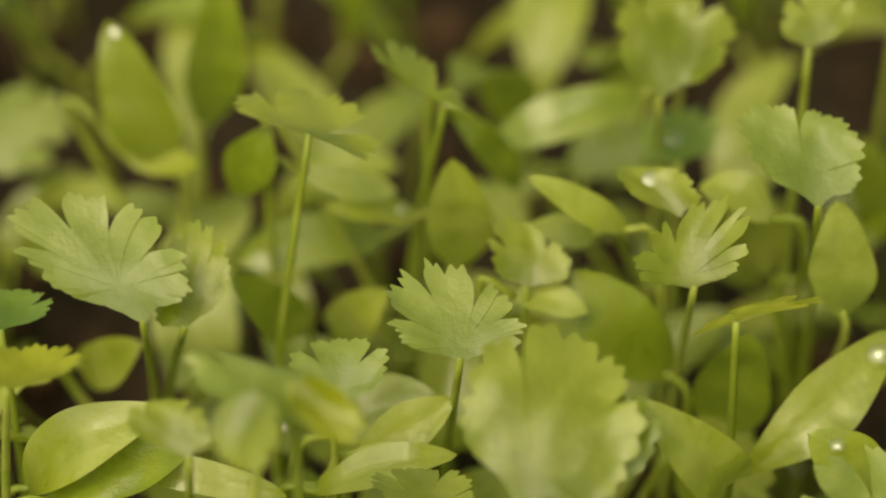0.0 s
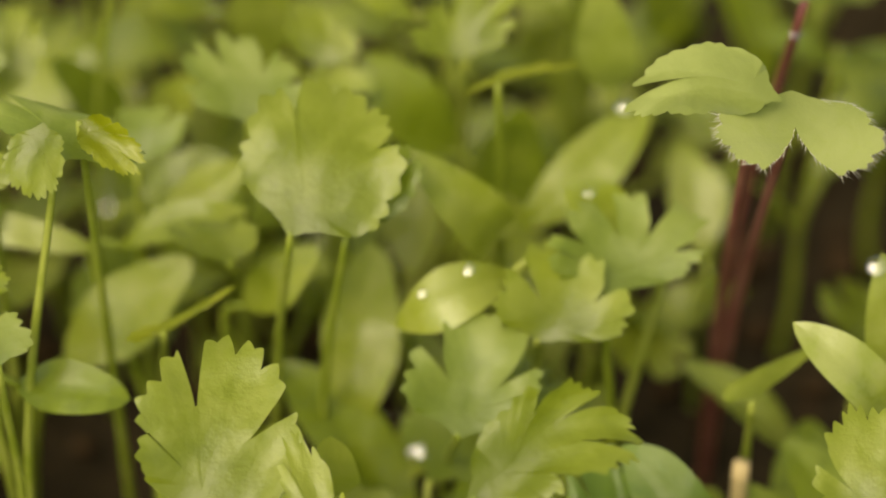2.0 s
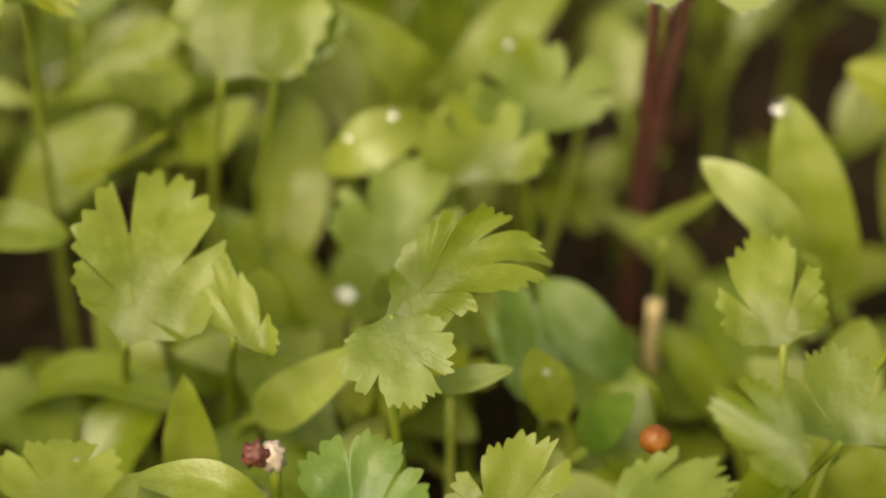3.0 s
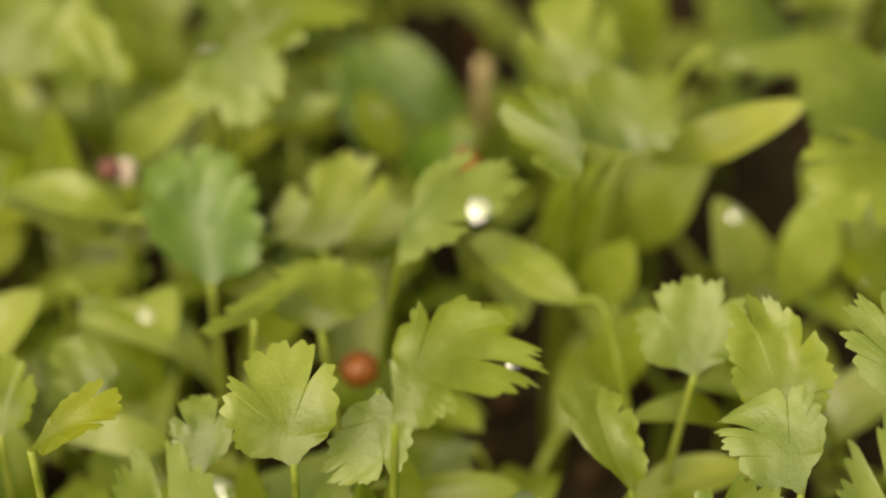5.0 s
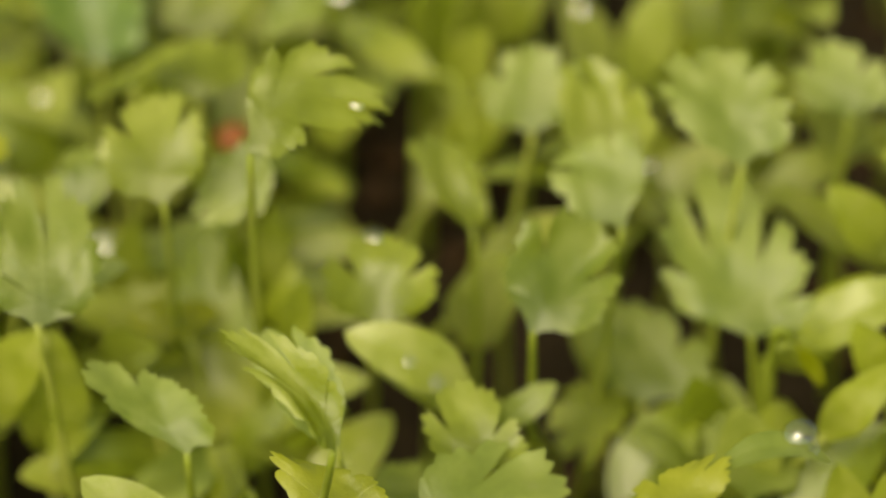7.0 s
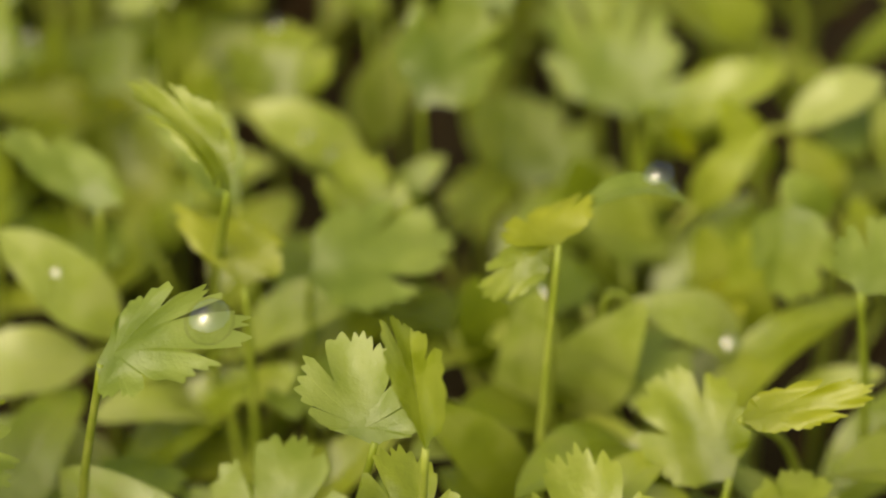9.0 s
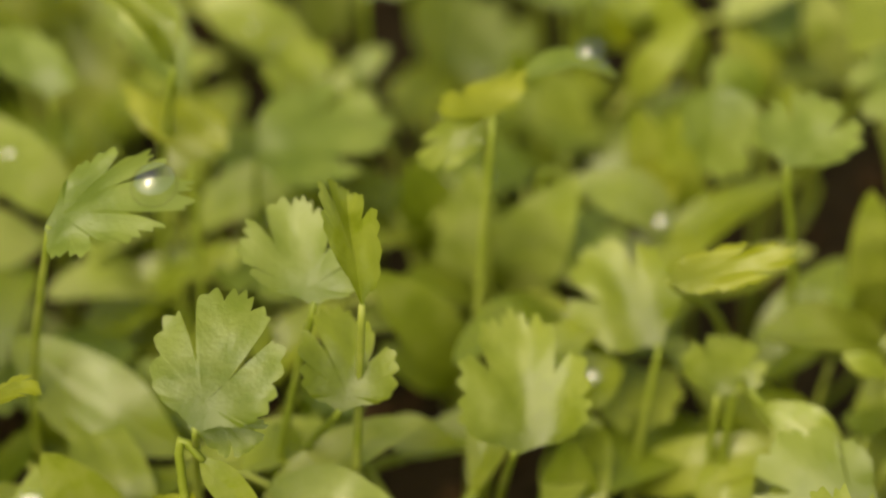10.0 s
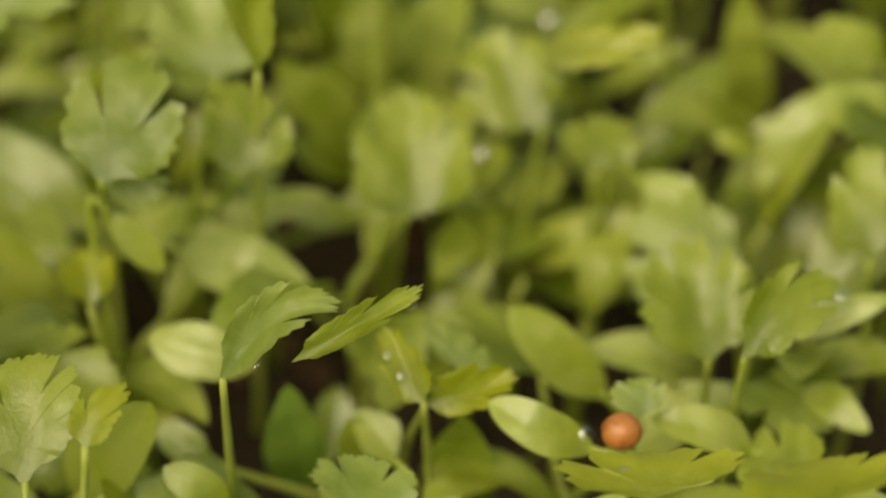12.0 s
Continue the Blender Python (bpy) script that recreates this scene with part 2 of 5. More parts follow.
def fan_shape(rng, depth=0.35, teeth=0.2, lobes=3, around=300, nr=10, gap=0.055):
    """Outline of a coriander fan leaf about its middle, its foot at the origin: lobes parted by open wedge-shaped notches that run to the foot, each lobe cut into lobelets, each lobelet into blunt pointed teeth."""
    th = np.linspace(-math.pi, math.pi, around + 1)
    cuts = {1: [], 2: [0.0], 3: [-0.85, 0.85], 4: [-1.15, 0.0, 1.15], 5: [-1.35, -0.5, 0.5, 1.35]}[lobes]
    cuts = [c + rng.uniform(-0.13, 0.13) for c in cuts]
    edge = [-2.2] + cuts + [2.2]
    a = np.degrees(np.abs(th))
    r = np.interp(a, [0, 30, 60, 90, 115, 135, 150, 165, 180], [0.56, 0.575, 0.615, 0.62, 0.56, 0.445, 0.385, 0.385, 0.43])
    r = r * (1 + 0.06 * np.sin(th * 2 + rng.uniform(0, 6)) * np.clip(2.6 - np.abs(th), 0, 1))
    whole = np.hypot(np.sin(th) * r, 0.23 + np.cos(th) * r)
    lift = np.zeros_like(th)
    for lo, hi in zip(edge[:-1], edge[1:]):
        inside = (th >= lo) & (th <= hi)
        x = np.clip((th - lo) / (hi - lo), 0, 1)
        n = max(2, round((hi - lo) / 0.55))
        knots = np.array([0.0] + [(k + rng.uniform(-0.14, 0.14)) / n for k in range(1, n)] + [1.0])
        k = np.clip(np.searchsorted(knots, x, side="right") - 1, 0, n - 1)
        deep = np.array([rng.uniform(0.7, 1.3) for _ in range(n)])
        small = np.array([rng.choice((2, 3, 3)) for _ in range(n)])
        lean = np.array([rng.uniform(0.8, 1.25) for _ in range(n)])
        y = np.clip((x - knots[k]) / (knots[k + 1] - knots[k]), 0, 1) ** lean[k]
        lobelet = 0.75 * (1 - np.abs(2 * y - 1) ** 1.4) + 0.25 * np.sqrt(np.clip(np.sin(np.pi * y), 0, 1))
        z = (y * small[k]) % 1.0
        tooth = 0.85 * (1 - np.abs(2 * z - 1) ** 1.1) + 0.15 * np.sqrt(np.clip(np.sin(np.pi * z), 0, 1))
        fade = np.clip((2.25 - np.abs(th)) / 0.5, 0.0, 1)
        round_off = (0.02 + 0.22 * depth) * np.abs(2 * x - 1 + rng.uniform(-0.15, 0.15)) ** 3 if lobes > 1 else 0.0
        cut = round_off + 0.56 * teeth * deep[k] * (1 - lobelet) + 0.52 * teeth * (1 - tooth)
        r = np.where(inside, r * (1 - fade * cut), r)
        lift = np.where(inside, rng.uniform(-1, 1) + rng.uniform(-0.6, 0.6) * (x - 0.5) - 0.6 * np.sin(np.pi * x), lift)
    slit = np.zeros_like(th)
    for c in cuts:
        wide = (0.075 + 1.3 * gap) * rng.uniform(0.8, 1.2)
        deep = min(0.62, 1.15 * depth * rng.uniform(0.75, 1.15)) * (1 if abs(c) < 1.0 else 0.7)
        slit = np.maximum(slit, deep * np.clip(1 - np.abs(th - c) / wide, 0, 1) ** 0.9)
    k = np.hanning(9)
    lift = np.convolve(np.pad(lift, 4, mode="edge"), k / k.sum(), mode="valid")
    pu, pv = np.sin(th) * r * (1 - slit), (0.43 + np.cos(th) * r - 0.1) * (1 - slit) + 0.1
    s = np.linspace(0.0, 1.0, nr) ** 0.75
    u = pu[None] * s[:, None]
    v = 0.2 + (pv - 0.2)[None] * s[:, None]
    uv = np.stack([np.arctan2(u, v + 0.02) / 3.9 + 0.5, np.clip(np.hypot(u, v), 0, 1)], -1)
    return u, v, uv, lift[None] * (s[:, None] * (np.hypot(pu, pv - 0.2) / whole)[None]) ** 3


def fan_leaf(parent, base, axis, side, mat=None, cup=0.12, droop=0.15, depth=0.35, lobes=3, seed=0, fold=0.0, teeth=0.2, arc=(0, 0, 0), gap=0.055, fine=True, name="leaf"):
    """A fan leaf blade: foot at base, axis to the tip of the middle lobe, side to the widest point on its right."""
    rng = random.Random(seed)
    base, axis, side = (Vector(q) for q in (base, axis, side))
    u, v, uv, lift = fan_shape(rng, depth, teeth, lobes, 300 if fine else 96, 10 if fine else 5, gap)
    u = u / np.abs(u).max()
    v = v / v.max()
    normal = side.cross(axis).normalized()
    size = (axis.length + side.length) / 2
    ph = rng.uniform(0, 6)
    s = np.clip(np.sqrt(u * u + v * v), 0, 1)
    cup, droop = cup + rng.uniform(-0.04, 0.12), droop + rng.uniform(-0.06, 0.10)
    w = cup * u ** 2 - droop * np.clip(v, 0, 1) ** 2.2 + fold * np.abs(u)
    # each lobe lifts or sinks a little; the blade is quilted between its veins
    w = w + 0.085 * lift
    w = w + 0.05 * np.sin(u * 3.7 + ph) * np.sin(v * 4.1 + ph * 2) * s + 0.020 * np.sin(u * 8.3 + v * 3 + ph * 3) * np.sin(v * 9.1 - u * 2 + ph * 5) * s
    rays = np.arctan2(u, v + 0.06)
    w = w + 0.003 * np.cos(rays * 7 + ph) * np.clip(s * 2 - 0.4, 0, 1) * (1 - 0.5 * s)
    w = w + 0.05 * rng.uniform(-1, 1) * u * s
    belly = 4 * np.clip(v, 0, 1) * (1 - np.clip(v, 0, 1))
    n = np.array(base)[None, None] + belly[..., None] * np.array(Vector(arc)) + u[..., None] * np.array(side) + v[..., None] * np.array(axis) + (w * size)[..., None] * np.array(normal)
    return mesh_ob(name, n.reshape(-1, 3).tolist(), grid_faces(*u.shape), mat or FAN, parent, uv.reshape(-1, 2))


def strap_leaf(parent, base, tip, side, mat=None, bow=0.12, fold=0.12, seed=0, name="seed_leaf"):
    """A smooth lance-shaped seed leaf: foot and tip, half-width to its right, bow of the midrib, fold along it."""
    rng = random.Random(seed)
    base, tip, side = (Vector(q) for q in (base, tip, side))
    axis = tip - base
    normal = side.cross(axis).normalized()
    nv, nu = 22, 9
    v = np.linspace(0, 1, nv)
    prof = np.sin(np.pi * np.clip(v, 0, 1) ** rng.uniform(0.88, 1.06)) ** rng.uniform(0.56, 0.68)
    prof = np.maximum(prof, 0.075 * (v < 0.3)) * (1 - 0.25 * (1 - np.clip(v / 0.35, 0, 1)) ** 2)
    u = np.linspace(-1, 1, nu)
    U, V = np.meshgrid(u, v)
    P = prof[:, None] + 0 * U
    ang = rng.uniform(-0.35, 0.35) * (V - 0.3)
    sway = rng.uniform(-0.25, 0.25) * np.sin(np.pi * V) + 0.035 * np.sin(V * 11 + U * 2 + rng.uniform(0, 6)) * np.abs(U)
    nrm, sd, bs, ax = np.array(normal), np.array(side), np.array(base), np.array(axis)
    wid = side.length
    sd = sd * 1.12
    w = bow * axis.length * 4 * V * (1 - V) + fold * wid * np.abs(U) ** 1.5 * P - 0.08 * wid * np.exp(-((U / 0.16) ** 2)) * P
    w = w + 0.05 * wid * np.sin(V * 9 + rng.uniform(0, 6)) * U
    n = bs + V[..., None] * ax + (U * P * np.cos(ang) + sway)[..., None] * sd + (w + U * P * np.sin(ang) * wid)[..., None] * nrm
    uvs = np.stack([U * 0.5 + 0.5, V], -1)
    return mesh_ob(name, n.reshape(-1, 3).tolist(), grid_faces(nv, nu), mat or STRAP, parent, uvs.reshape(-1, 2))


def stalk(parent, pts, r0, r1, mat=None, name="stem", sides=8, steps=14):
    """A round tapering stalk along a smooth curve through a few points."""
    p = [Vector(q) for q in pts]
    p = [p[0] * 2 - p[1]] + p + [p[-1] * 2 - p[-2]]
    line = []
    for k in range(1, len(p) - 2):
        a, b, c, d = p[k - 1:k + 3]
        n = max(3, steps // (len(p) - 3))
        for i in range(n + (k == len(p) - 3)):
            t = i / n
            line.append(0.5 * (2 * b + (c - a) * t + (2 * a - 5 * b + 4 * c - d) * t * t + (3 * b - 3 * c + d - a) * t ** 3))
    verts = []
    for i, q in enumerate(line):
        along = (line[min(i + 1, len(line) - 1)] - line[max(i - 1, 0)]).normalized()
        x = along.orthogonal().normalized() if abs(along.y) > 0.98 else along.cross(Vector((0, 1, 0))).normalized()
        y = along.cross(x)
        r = r0 + (r1 - r0) * i / (len(line) - 1)
        verts += [q + (x * math.cos(2 * math.pi * j / sides) + y * math.sin(2 * math.pi * j / sides)) * r for j in range(sides)]
    faces = grid_faces(len(line), sides, True)
    faces += [tuple(range(sides))[::-1], tuple(range(len(verts) - sides, len(verts)))]
    return mesh_ob(name, verts, faces, mat or STALK, parent)


def seedling(root, label, group="coriander seedlings"):
    """The empty foot of one plant at its root in the soil."""
    ob = new("coriander_seedling")
    ob.location = root
    return tagged(ob, label, "seedling", group)


def ball(name, centre, radii, mat, parent=None, rot=None, rough=0.0, seed=0, seg=20, rings=12):
    rng = random.Random(seed)
    verts, turn = [], (rot or Matrix.Identity(3))
    off = Vector((rng.uniform(0, 9), rng.uniform(0, 9), rng.uniform(0, 9)))
    for i in range(rings + 1):
        th = math.pi * i / rings
        for j in range(seg):
            f = 2 * math.pi * j / seg
            d = Vector((math.sin(th) * math.cos(f), math.sin(th) * math.sin(f), math.cos(th)))
            k = 1 + rough * noise.noise(d * 2.2 + off)
            verts.append(turn @ Vector((d.x * radii[0] * k, d.y * radii[1] * k, d.z * radii[2] * k)) + Vector(centre))
    return mesh_ob(name, verts, grid_faces(rings + 1, seg, True), mat, parent)


def drop(place, r, up=(0, 0, 1), flat=0.17):
    """A bead of water lying on a leaf: a low, slightly uneven dome."""
    rot = Vector(up).normalized().to_track_quat("Z", "Y").to_matrix()
    rng = random.Random(int(r * 1e7))
    lean, verts = (rng.uniform(-0.2, 0.2), rng.uniform(-0.2, 0.2)), []
    for i in range(9):
        a = math.pi / 2 * i / 8
        for j in range(20):
            f = 2 * math.pi * j / 20
            k = r * (1 + 0.05 * math.sin(2 * f + lean[0] * 9))
            h = math.cos(a)
            verts.append(rot @ Vector(((math.sin(a) * math.cos(f) + lean[0] * h * 0.4) * k, (math.sin(a) * math.sin(f) + lean[1] * h * 0.4) * k * 0.92, h * r * flat * 1.3 - r * 0.04)))
    ob = mesh_ob("water_drop", verts, grid_faces(9, 20, True), WATER)
    ob.location = Vector(place)
    return tagged(ob, "clear round water drop lying on a leaf", "water drop", "water drops")

# ---- ground ----
def soil_sheet():
    xs = np.concatenate([[-40, -8, -2, -0.8, -0.4], np.linspace(-0.26, 0.36, 156), [0.5, 0.9, 2, 8, 40]])
    ys = np.concatenate([[-40, -8, -2, -0.7, -0.35], np.linspace(-0.2, 0.5, 176), [0.6, 0.9, 2, 8, 40]])
    verts = []
    for y in ys:
        for x in xs:
            p = Vector((x, y, 0))
            near = 1.0 if -0.27 < x < 0.37 and -0.21 < y < 0.51 else 0.3
            h = noise.noise(p * 45) * 0.0035 + noise.noise(p * 140) * 0.0022 + noise.noise(p * 320) * 0.001
            verts.append((x, y, h * near))
    ob = mesh_ob("ground", verts, grid_faces(len(ys), len(xs)), SOIL)
    return tagged(ob, "dark moist crumbly brown soil under the seedlings", "soil", kind="structure")


soil_sheet()


def crumbs():
    rng = random.Random(5)
    verts, faces = [], []
    for k in range(3200):
        x, y = rng.uniform(-0.14, 0.24), rng.uniform(-0.1, 0.42)
        r = rng.uniform(0.0006, 0.0022) * (1 if rng.random() < 0.9 else 1.8)
        off = Vector((rng.uniform(0, 99), rng.uniform(0, 99), 0))
        b = len(verts)
        for i in range(5):
            th = math.pi * i / 4
            for j in range(6):
                f = 2 * math.pi * j / 6
                d = Vector((math.sin(th) * math.cos(f), math.sin(th) * math.sin(f), math.cos(th)))
                q = d * r * (1 + 0.5 * noise.noise(d * 1.7 + off))
                verts.append((x + q.x, y + q.y, 0.0012 + q.z * 0.8))
        faces += [tuple(b + i for i in f) for f in grid_faces(5, 6, True)]
    ob = mesh_ob("soil_crumbs", verts, faces, CRUMB)
    tagged(ob, "small loose crumbs of dark brown soil", "soil", kind="stuff")


crumbs()

# ---- the seedlings along the strip, lengths in millimetres from each root ----
def plant(x, y, label):
    return seedling((x / 1000, y / 1000, 0), label)


def mm(*v):
    return Vector(v) / 1000


def fan(p, base, axis, side, mat, lobes, depth, seed, bend=(0, 0), arc=(0, 0, 0), own=True, **more):
    """One fan leaf with its stalk from the root; bend shifts the stalk's middle."""
    b = mm(*base)
    mid = b * 0.55 + mm(bend[0], bend[1], 0)
    leaf = fan_leaf(p, b, mm(*axis), mm(*side), mat, lobes=lobes, depth=depth, seed=seed, arc=mm(*arc), **more)
    if own:
        stalk(p, [(0, 0, -0.003), mid, b + mm(*axis) * 0.03], 0.00056, 0.00032, name="stem")
    return leaf


def hairy(p, base, axis, side, mat, lobes, depth, seed, bend=(0, 0), arc=(0, 0, 0), **more):
    """The weed's blunt hairy leaf: margin hairs, and dark red stalks."""
    b = mm(*base)
    leaf = fan_leaf(p, b, mm(*axis), mm(*side), mat, lobes=lobes, depth=depth, seed=seed, arc=mm(*arc), **more)
    rng = random.Random(3)
    co = [v.co for v in leaf.data.vertices][-301:]
    verts, faces = [], []
    for k in range(24, 278, 2):
        out = (co[k] - b).normalized()
        d = (out + Vector((rng.uniform(-.5, .5), rng.uniform(-.5, .5), rng.uniform(-.2, .6)))).normalized() * rng.uniform(0.0005, 0.0011)
        across = d.cross(Vector((0, 0, 1))).normalized() * 0.00003
        n = len(verts)
        verts += [co[k] - across, co[k] + across, co[k] + d.cross(across).normalized() * 0.00005, co[k] + d]
        faces += [(n, n + 1, n + 3), (n + 1, n + 2, n + 3), (n + 2, n, n + 3)]
    tagged(mesh_ob("hairs", verts, faces, HAIR, leaf), "fine pale margin hairs")
    root = mm(*RED_ROOT)
    for top, back in ((mm(*RED_A), 3), (mm(*RED_B), 3), (mm(*RED_C), 8)):
        tagged(stalk(p, [root, root * 0.55 + top * 0.45 + mm(0, back, 3), top], 0.0006, 0.00045, RED, "stem"), "dark red stalk")
    return leaf


def side_leaf(p, base, axis, side, mat, bow, seed, own=True):
    """One seed leaf with its short stalk from the plant's stem."""
    b, a = mm(*base), mm(*axis)
    low = Vector((b.x * 0.15, b.y * 0.15, b.z * 0.45))
    near = b - a.normalized() * 0.003
    near.z = min(near.z, b.z)
    if own:
        stalk(p, [(0, 0, -0.003), low, near, b + a * 0.06], 0.00048, 0.00036, name="petiole")
    return strap_leaf(p, b, b + a, mm(*side), mat, bow=bow, seed=seed)


RED_A, RED_B, RED_C, RED_ROOT = (-0.1, -19.9, 62), (3.7, -17.5, 62), (6.1, -1.8, 62), (0, 0, -3)
p = plant(-15.5, 210.3, "coriander seedling with bright green toothed fan leaf and smooth seed leaves")
fan(p, (3.9, 3.4, 58.4), (2.5, 6, 1.3), (6.4, -2.6, -0.6), FAN, 3, 0.35, 1, (-1.6, -1.4), cup=-0.25, gap=0.09, arc=(-1.6, -1.3, -0.3))
side_leaf(p, (5.4, -6.8, 32.5), (9.5, 1.4, 4), (0.9, -2, -1.2), STRAPD, 0.05, 2)
p = plant(-26.2, 212.5, "coriander seedling with one pale green toothed fan leaf on thin stem")
fan(p, (0.9, -12, 48.4), (-5.1, 8.1, 8.1), (7.4, -0.1, -0.1), PALE, 5, 0.28, 3, (-0.4, 5.7), arc=(-1.6, 0.8, 0.8))
p = plant(-25.9, 214.0, "coriander seedling with bright green toothed fan leaf and smooth seed leaves")
fan(p, (3.8, -12, 46.4), (0.6, 7.6, 6.4), (3.4, 0.9, 0.8), FAN, 3, 0.25, 4, (-1.6, 7.5), arc=(0.3, -0.4, -0.4))
side_leaf(p, (-7.9, 3.2, 28.4), (6.9, -5.8, 8), (0.7, -1.3, -1.5), STRAP, 0.1, 5)
p = plant(-37.9, 201.3, "coriander seedling with blue-green toothed fan leaf and smooth seed leaves")
fan(p, (0.4, -1.6, 48.4), (1.6, 4.4, 1.6), (3.9, 0, 0), BLUE, 3, 0.2, 6, (0.7, -0.3))
side_leaf(p, (10.6, -8.5, 39.5), (14.2, -3, -1), (-0.3, -0.9, -1), STRAP, 0.1, 7)
p = plant(-37.9, 192.9, "coriander seedling with yellow-green toothed fan leaf and smooth seed leaves")
fan(p, (2.9, -7.1, 54.4), (1.8, 5, 1.1), (5, -0.1, -0), GOLD, 3, 0.1, 8, (-1.2, 3.0), arc=(0.3, -0.5, -0.1))
side_leaf(p, (2.5, -0.3, 36.4), (12.2, -0.2, 10), (1.3, -2.4, -0.7), STRAP, 0.25, 9)
side_leaf(p, (4.3, -2.7, 37.4), (12.4, 1, 5), (1, -2.8, -1.1), STRAPD, 0.15, 10)
p = plant(-0.2, 203.3, "coriander seedling with one pale green toothed fan leaf on thin stem")
fan(p, (1.7, -8.9, 49.7), (-1.7, 6.6, 5.9), (5.9, 0, 0), PALE, 5, 0.2, 11, (-0.6, 3.7), arc=(0.4, -0.6, -0.5), teeth=0.22)
p = plant(2.3, 185.2, "coriander seedling with bright green toothed fan leaf and smooth seed leaves")
fan(p, (3.4, -8.8, 51), (5.9, 10, 9), (6.8, -2.3, -2), FAN, 3, 0.1, 12, (-0.6, 3.3), teeth=0.17, arc=(0, 0, 0))
side_leaf(p, (-1.8, 3.2, 32.5), (7.2, -0.8, 8), (1.3, -1.4, -1), STRAP, 0.1, 13)
p = plant(7.6, 182.5, "coriander seedling with one deep green toothed fan leaf on thin stem")
fan(p, (2.9, -4.5, 49.5), (3.6, 6.7, 6), (4.5, 0.2, 0.2), FAND, 3, 0.12, 14, (-1.2, 1.9), arc=(0.5, 0.1, 0.1))
p = plant(21.1, 214.5, "coriander seedling with bright green toothed fan leaf and smooth seed leaves")
fan(p, (0.2, -11.7, 50.4), (1.8, 5.7, 5.7), (5, 0.3, 0.3), FAN, 5, 0.25, 15, (-0.1, 4.9), cup=0.3, arc=(-1.2, -0.7, -0.7))
fan(p, (-0.5, -3.4, 51.4), (-2.6, 3.8, 2.9), (3.3, -0.1, -0.1), FAN, 1, 0.1, 16, (0.6, 0.4), cup=0.3, arc=(-1, 0.7, 0.5), own=False)
side_leaf(p, (-0.6, -3.2, 32.4), (-9, 1.3, 12), (2.3, 1.5, 1.4), STRAPD, 0.1, 17)
side_leaf(p, (-4.5, 0.6, 46.4), (-9.1, 0.5, 6), (0.6, 1, 0.7), STRAP, 0.1, 18)
p = plant(34.2, 220.2, "coriander seedling with pale green toothed fan leaf and smooth seed leaves")
fan(p, (-2.1, -11.8, 54.6), (-1.5, 6.7, 6), (5.6, -0.6, -0.5), PALE, 2, 0.4, 19, (1.0, 6.8), arc=(-0.7, 0.9, 0.8))
side_leaf(p, (-1.9, 2.1, 34.4), (5.6, -3.9, 10), (0.3, -0.3, -0.3), STRAP, 0.1, 20)
side_leaf(p, (1.3, -9.6, 40.4), (-1.6, -0.9, 14), (2.6, 0.3, -0.1), STRAPL, 0.05, 21)
p = plant(24.9, 197.1, "coriander seedling with yellow-green toothed fan leaf and smooth seed leaves")
fan(p, (-0.8, -2.1, 53.4), (2, 2.4, 1.1), (5.8, 0.7, 1.4), GOLD, 3, 0.2, 22, (0.4, 0.9), cup=-0.35, droop=0.25, arc=(0.6, -0.2, 0.1))
side_leaf(p, (-1.8, -1.4, 34.5), (-7.3, -8.8, 18), (1.9, 2.1, 0.4), STRAP, 0.25, 23)
side_leaf(p, (1, -1.2, 35.2), (13.1, 9.3, 8.3), (1.8, -1.4, -1.3), STRAP, 0.12, 24)
p = plant(-9.3, 195.4, "coriander seedling with pale green toothed fan leaf and smooth seed leaves")
fan(p, (0.1, -0.9, 44.4), (0.2, 5.1, 3.7), (4.3, 0.2, 0.1), PALE, 3, 0.3, 25, arc=(0.3, 0.4, 0.3))
side_leaf(p, (2.1, 0.6, 37.4), (8, 1.7, 5), (1, -1.1, -1.2), STRAP, 0.1, 26)
side_leaf(p, (-1.7, -0.5, 34.5), (11.4, -1.5, 6), (0.4, -1.3, -0.6), STRAP, 0.12, 27)
p = plant(-18.5, 168.2, "coriander seedling with one pale green toothed fan leaf on thin stem")
fan(p, (5.1, 6.1, 61.1), (-0.5, 5.1, 3), (7, -1.8, -1.1), PALE, 3, 0.25, 28, (-2.0, -2.0), droop=0.3, arc=(0.5, 1, 0.3), cup=-0.3)
fan(p, (4.6, 4.6, 66.4), (-0.8, -5.1, -3.6), (-2.6, 0, 0), FAN, 1, 0.1, 29, cup=-0.2, droop=0.3, arc=(-0.5, -0, -0), own=False)
p = plant(-21.6, 187.9, "coriander seedling with bright green toothed fan leaf and smooth seed leaves")
fan(p, (1.8, -10.1, 54.5), (-1.3, 3.7, 3.1), (3.4, -0.1, -0.1), FAN, 3, 0.2, 30, (-0.7, 4.2), arc=(-1.2, 0.5, 0.4))
side_leaf(p, (5.2, -0.3, 26.5), (12.2, 2.2, 11), (2, -2.3, -1.3), STRAP, 0.05, 31)
p = plant(9.8, 213.8, "coriander seedling with bright green toothed fan leaf and smooth seed leaves")
fan(p, (-2.5, -3.9, 44.4), (-1.5, 4.8, 4.4), (3.7, -0.3, -0.3), FAN, 3, 0.2, 32, (-0.7, -0.2), arc=(1.1, -0.3, -0.3))
side_leaf(p, (-3.7, -2.7, 42.4), (6.7, -2.3, -0), (-0.3, -1.4, -0.6), STRAPL, 0.12, 33)
p = plant(-3.6, 229.4, "coriander seedling with bright green toothed fan leaf and smooth seed leaves")
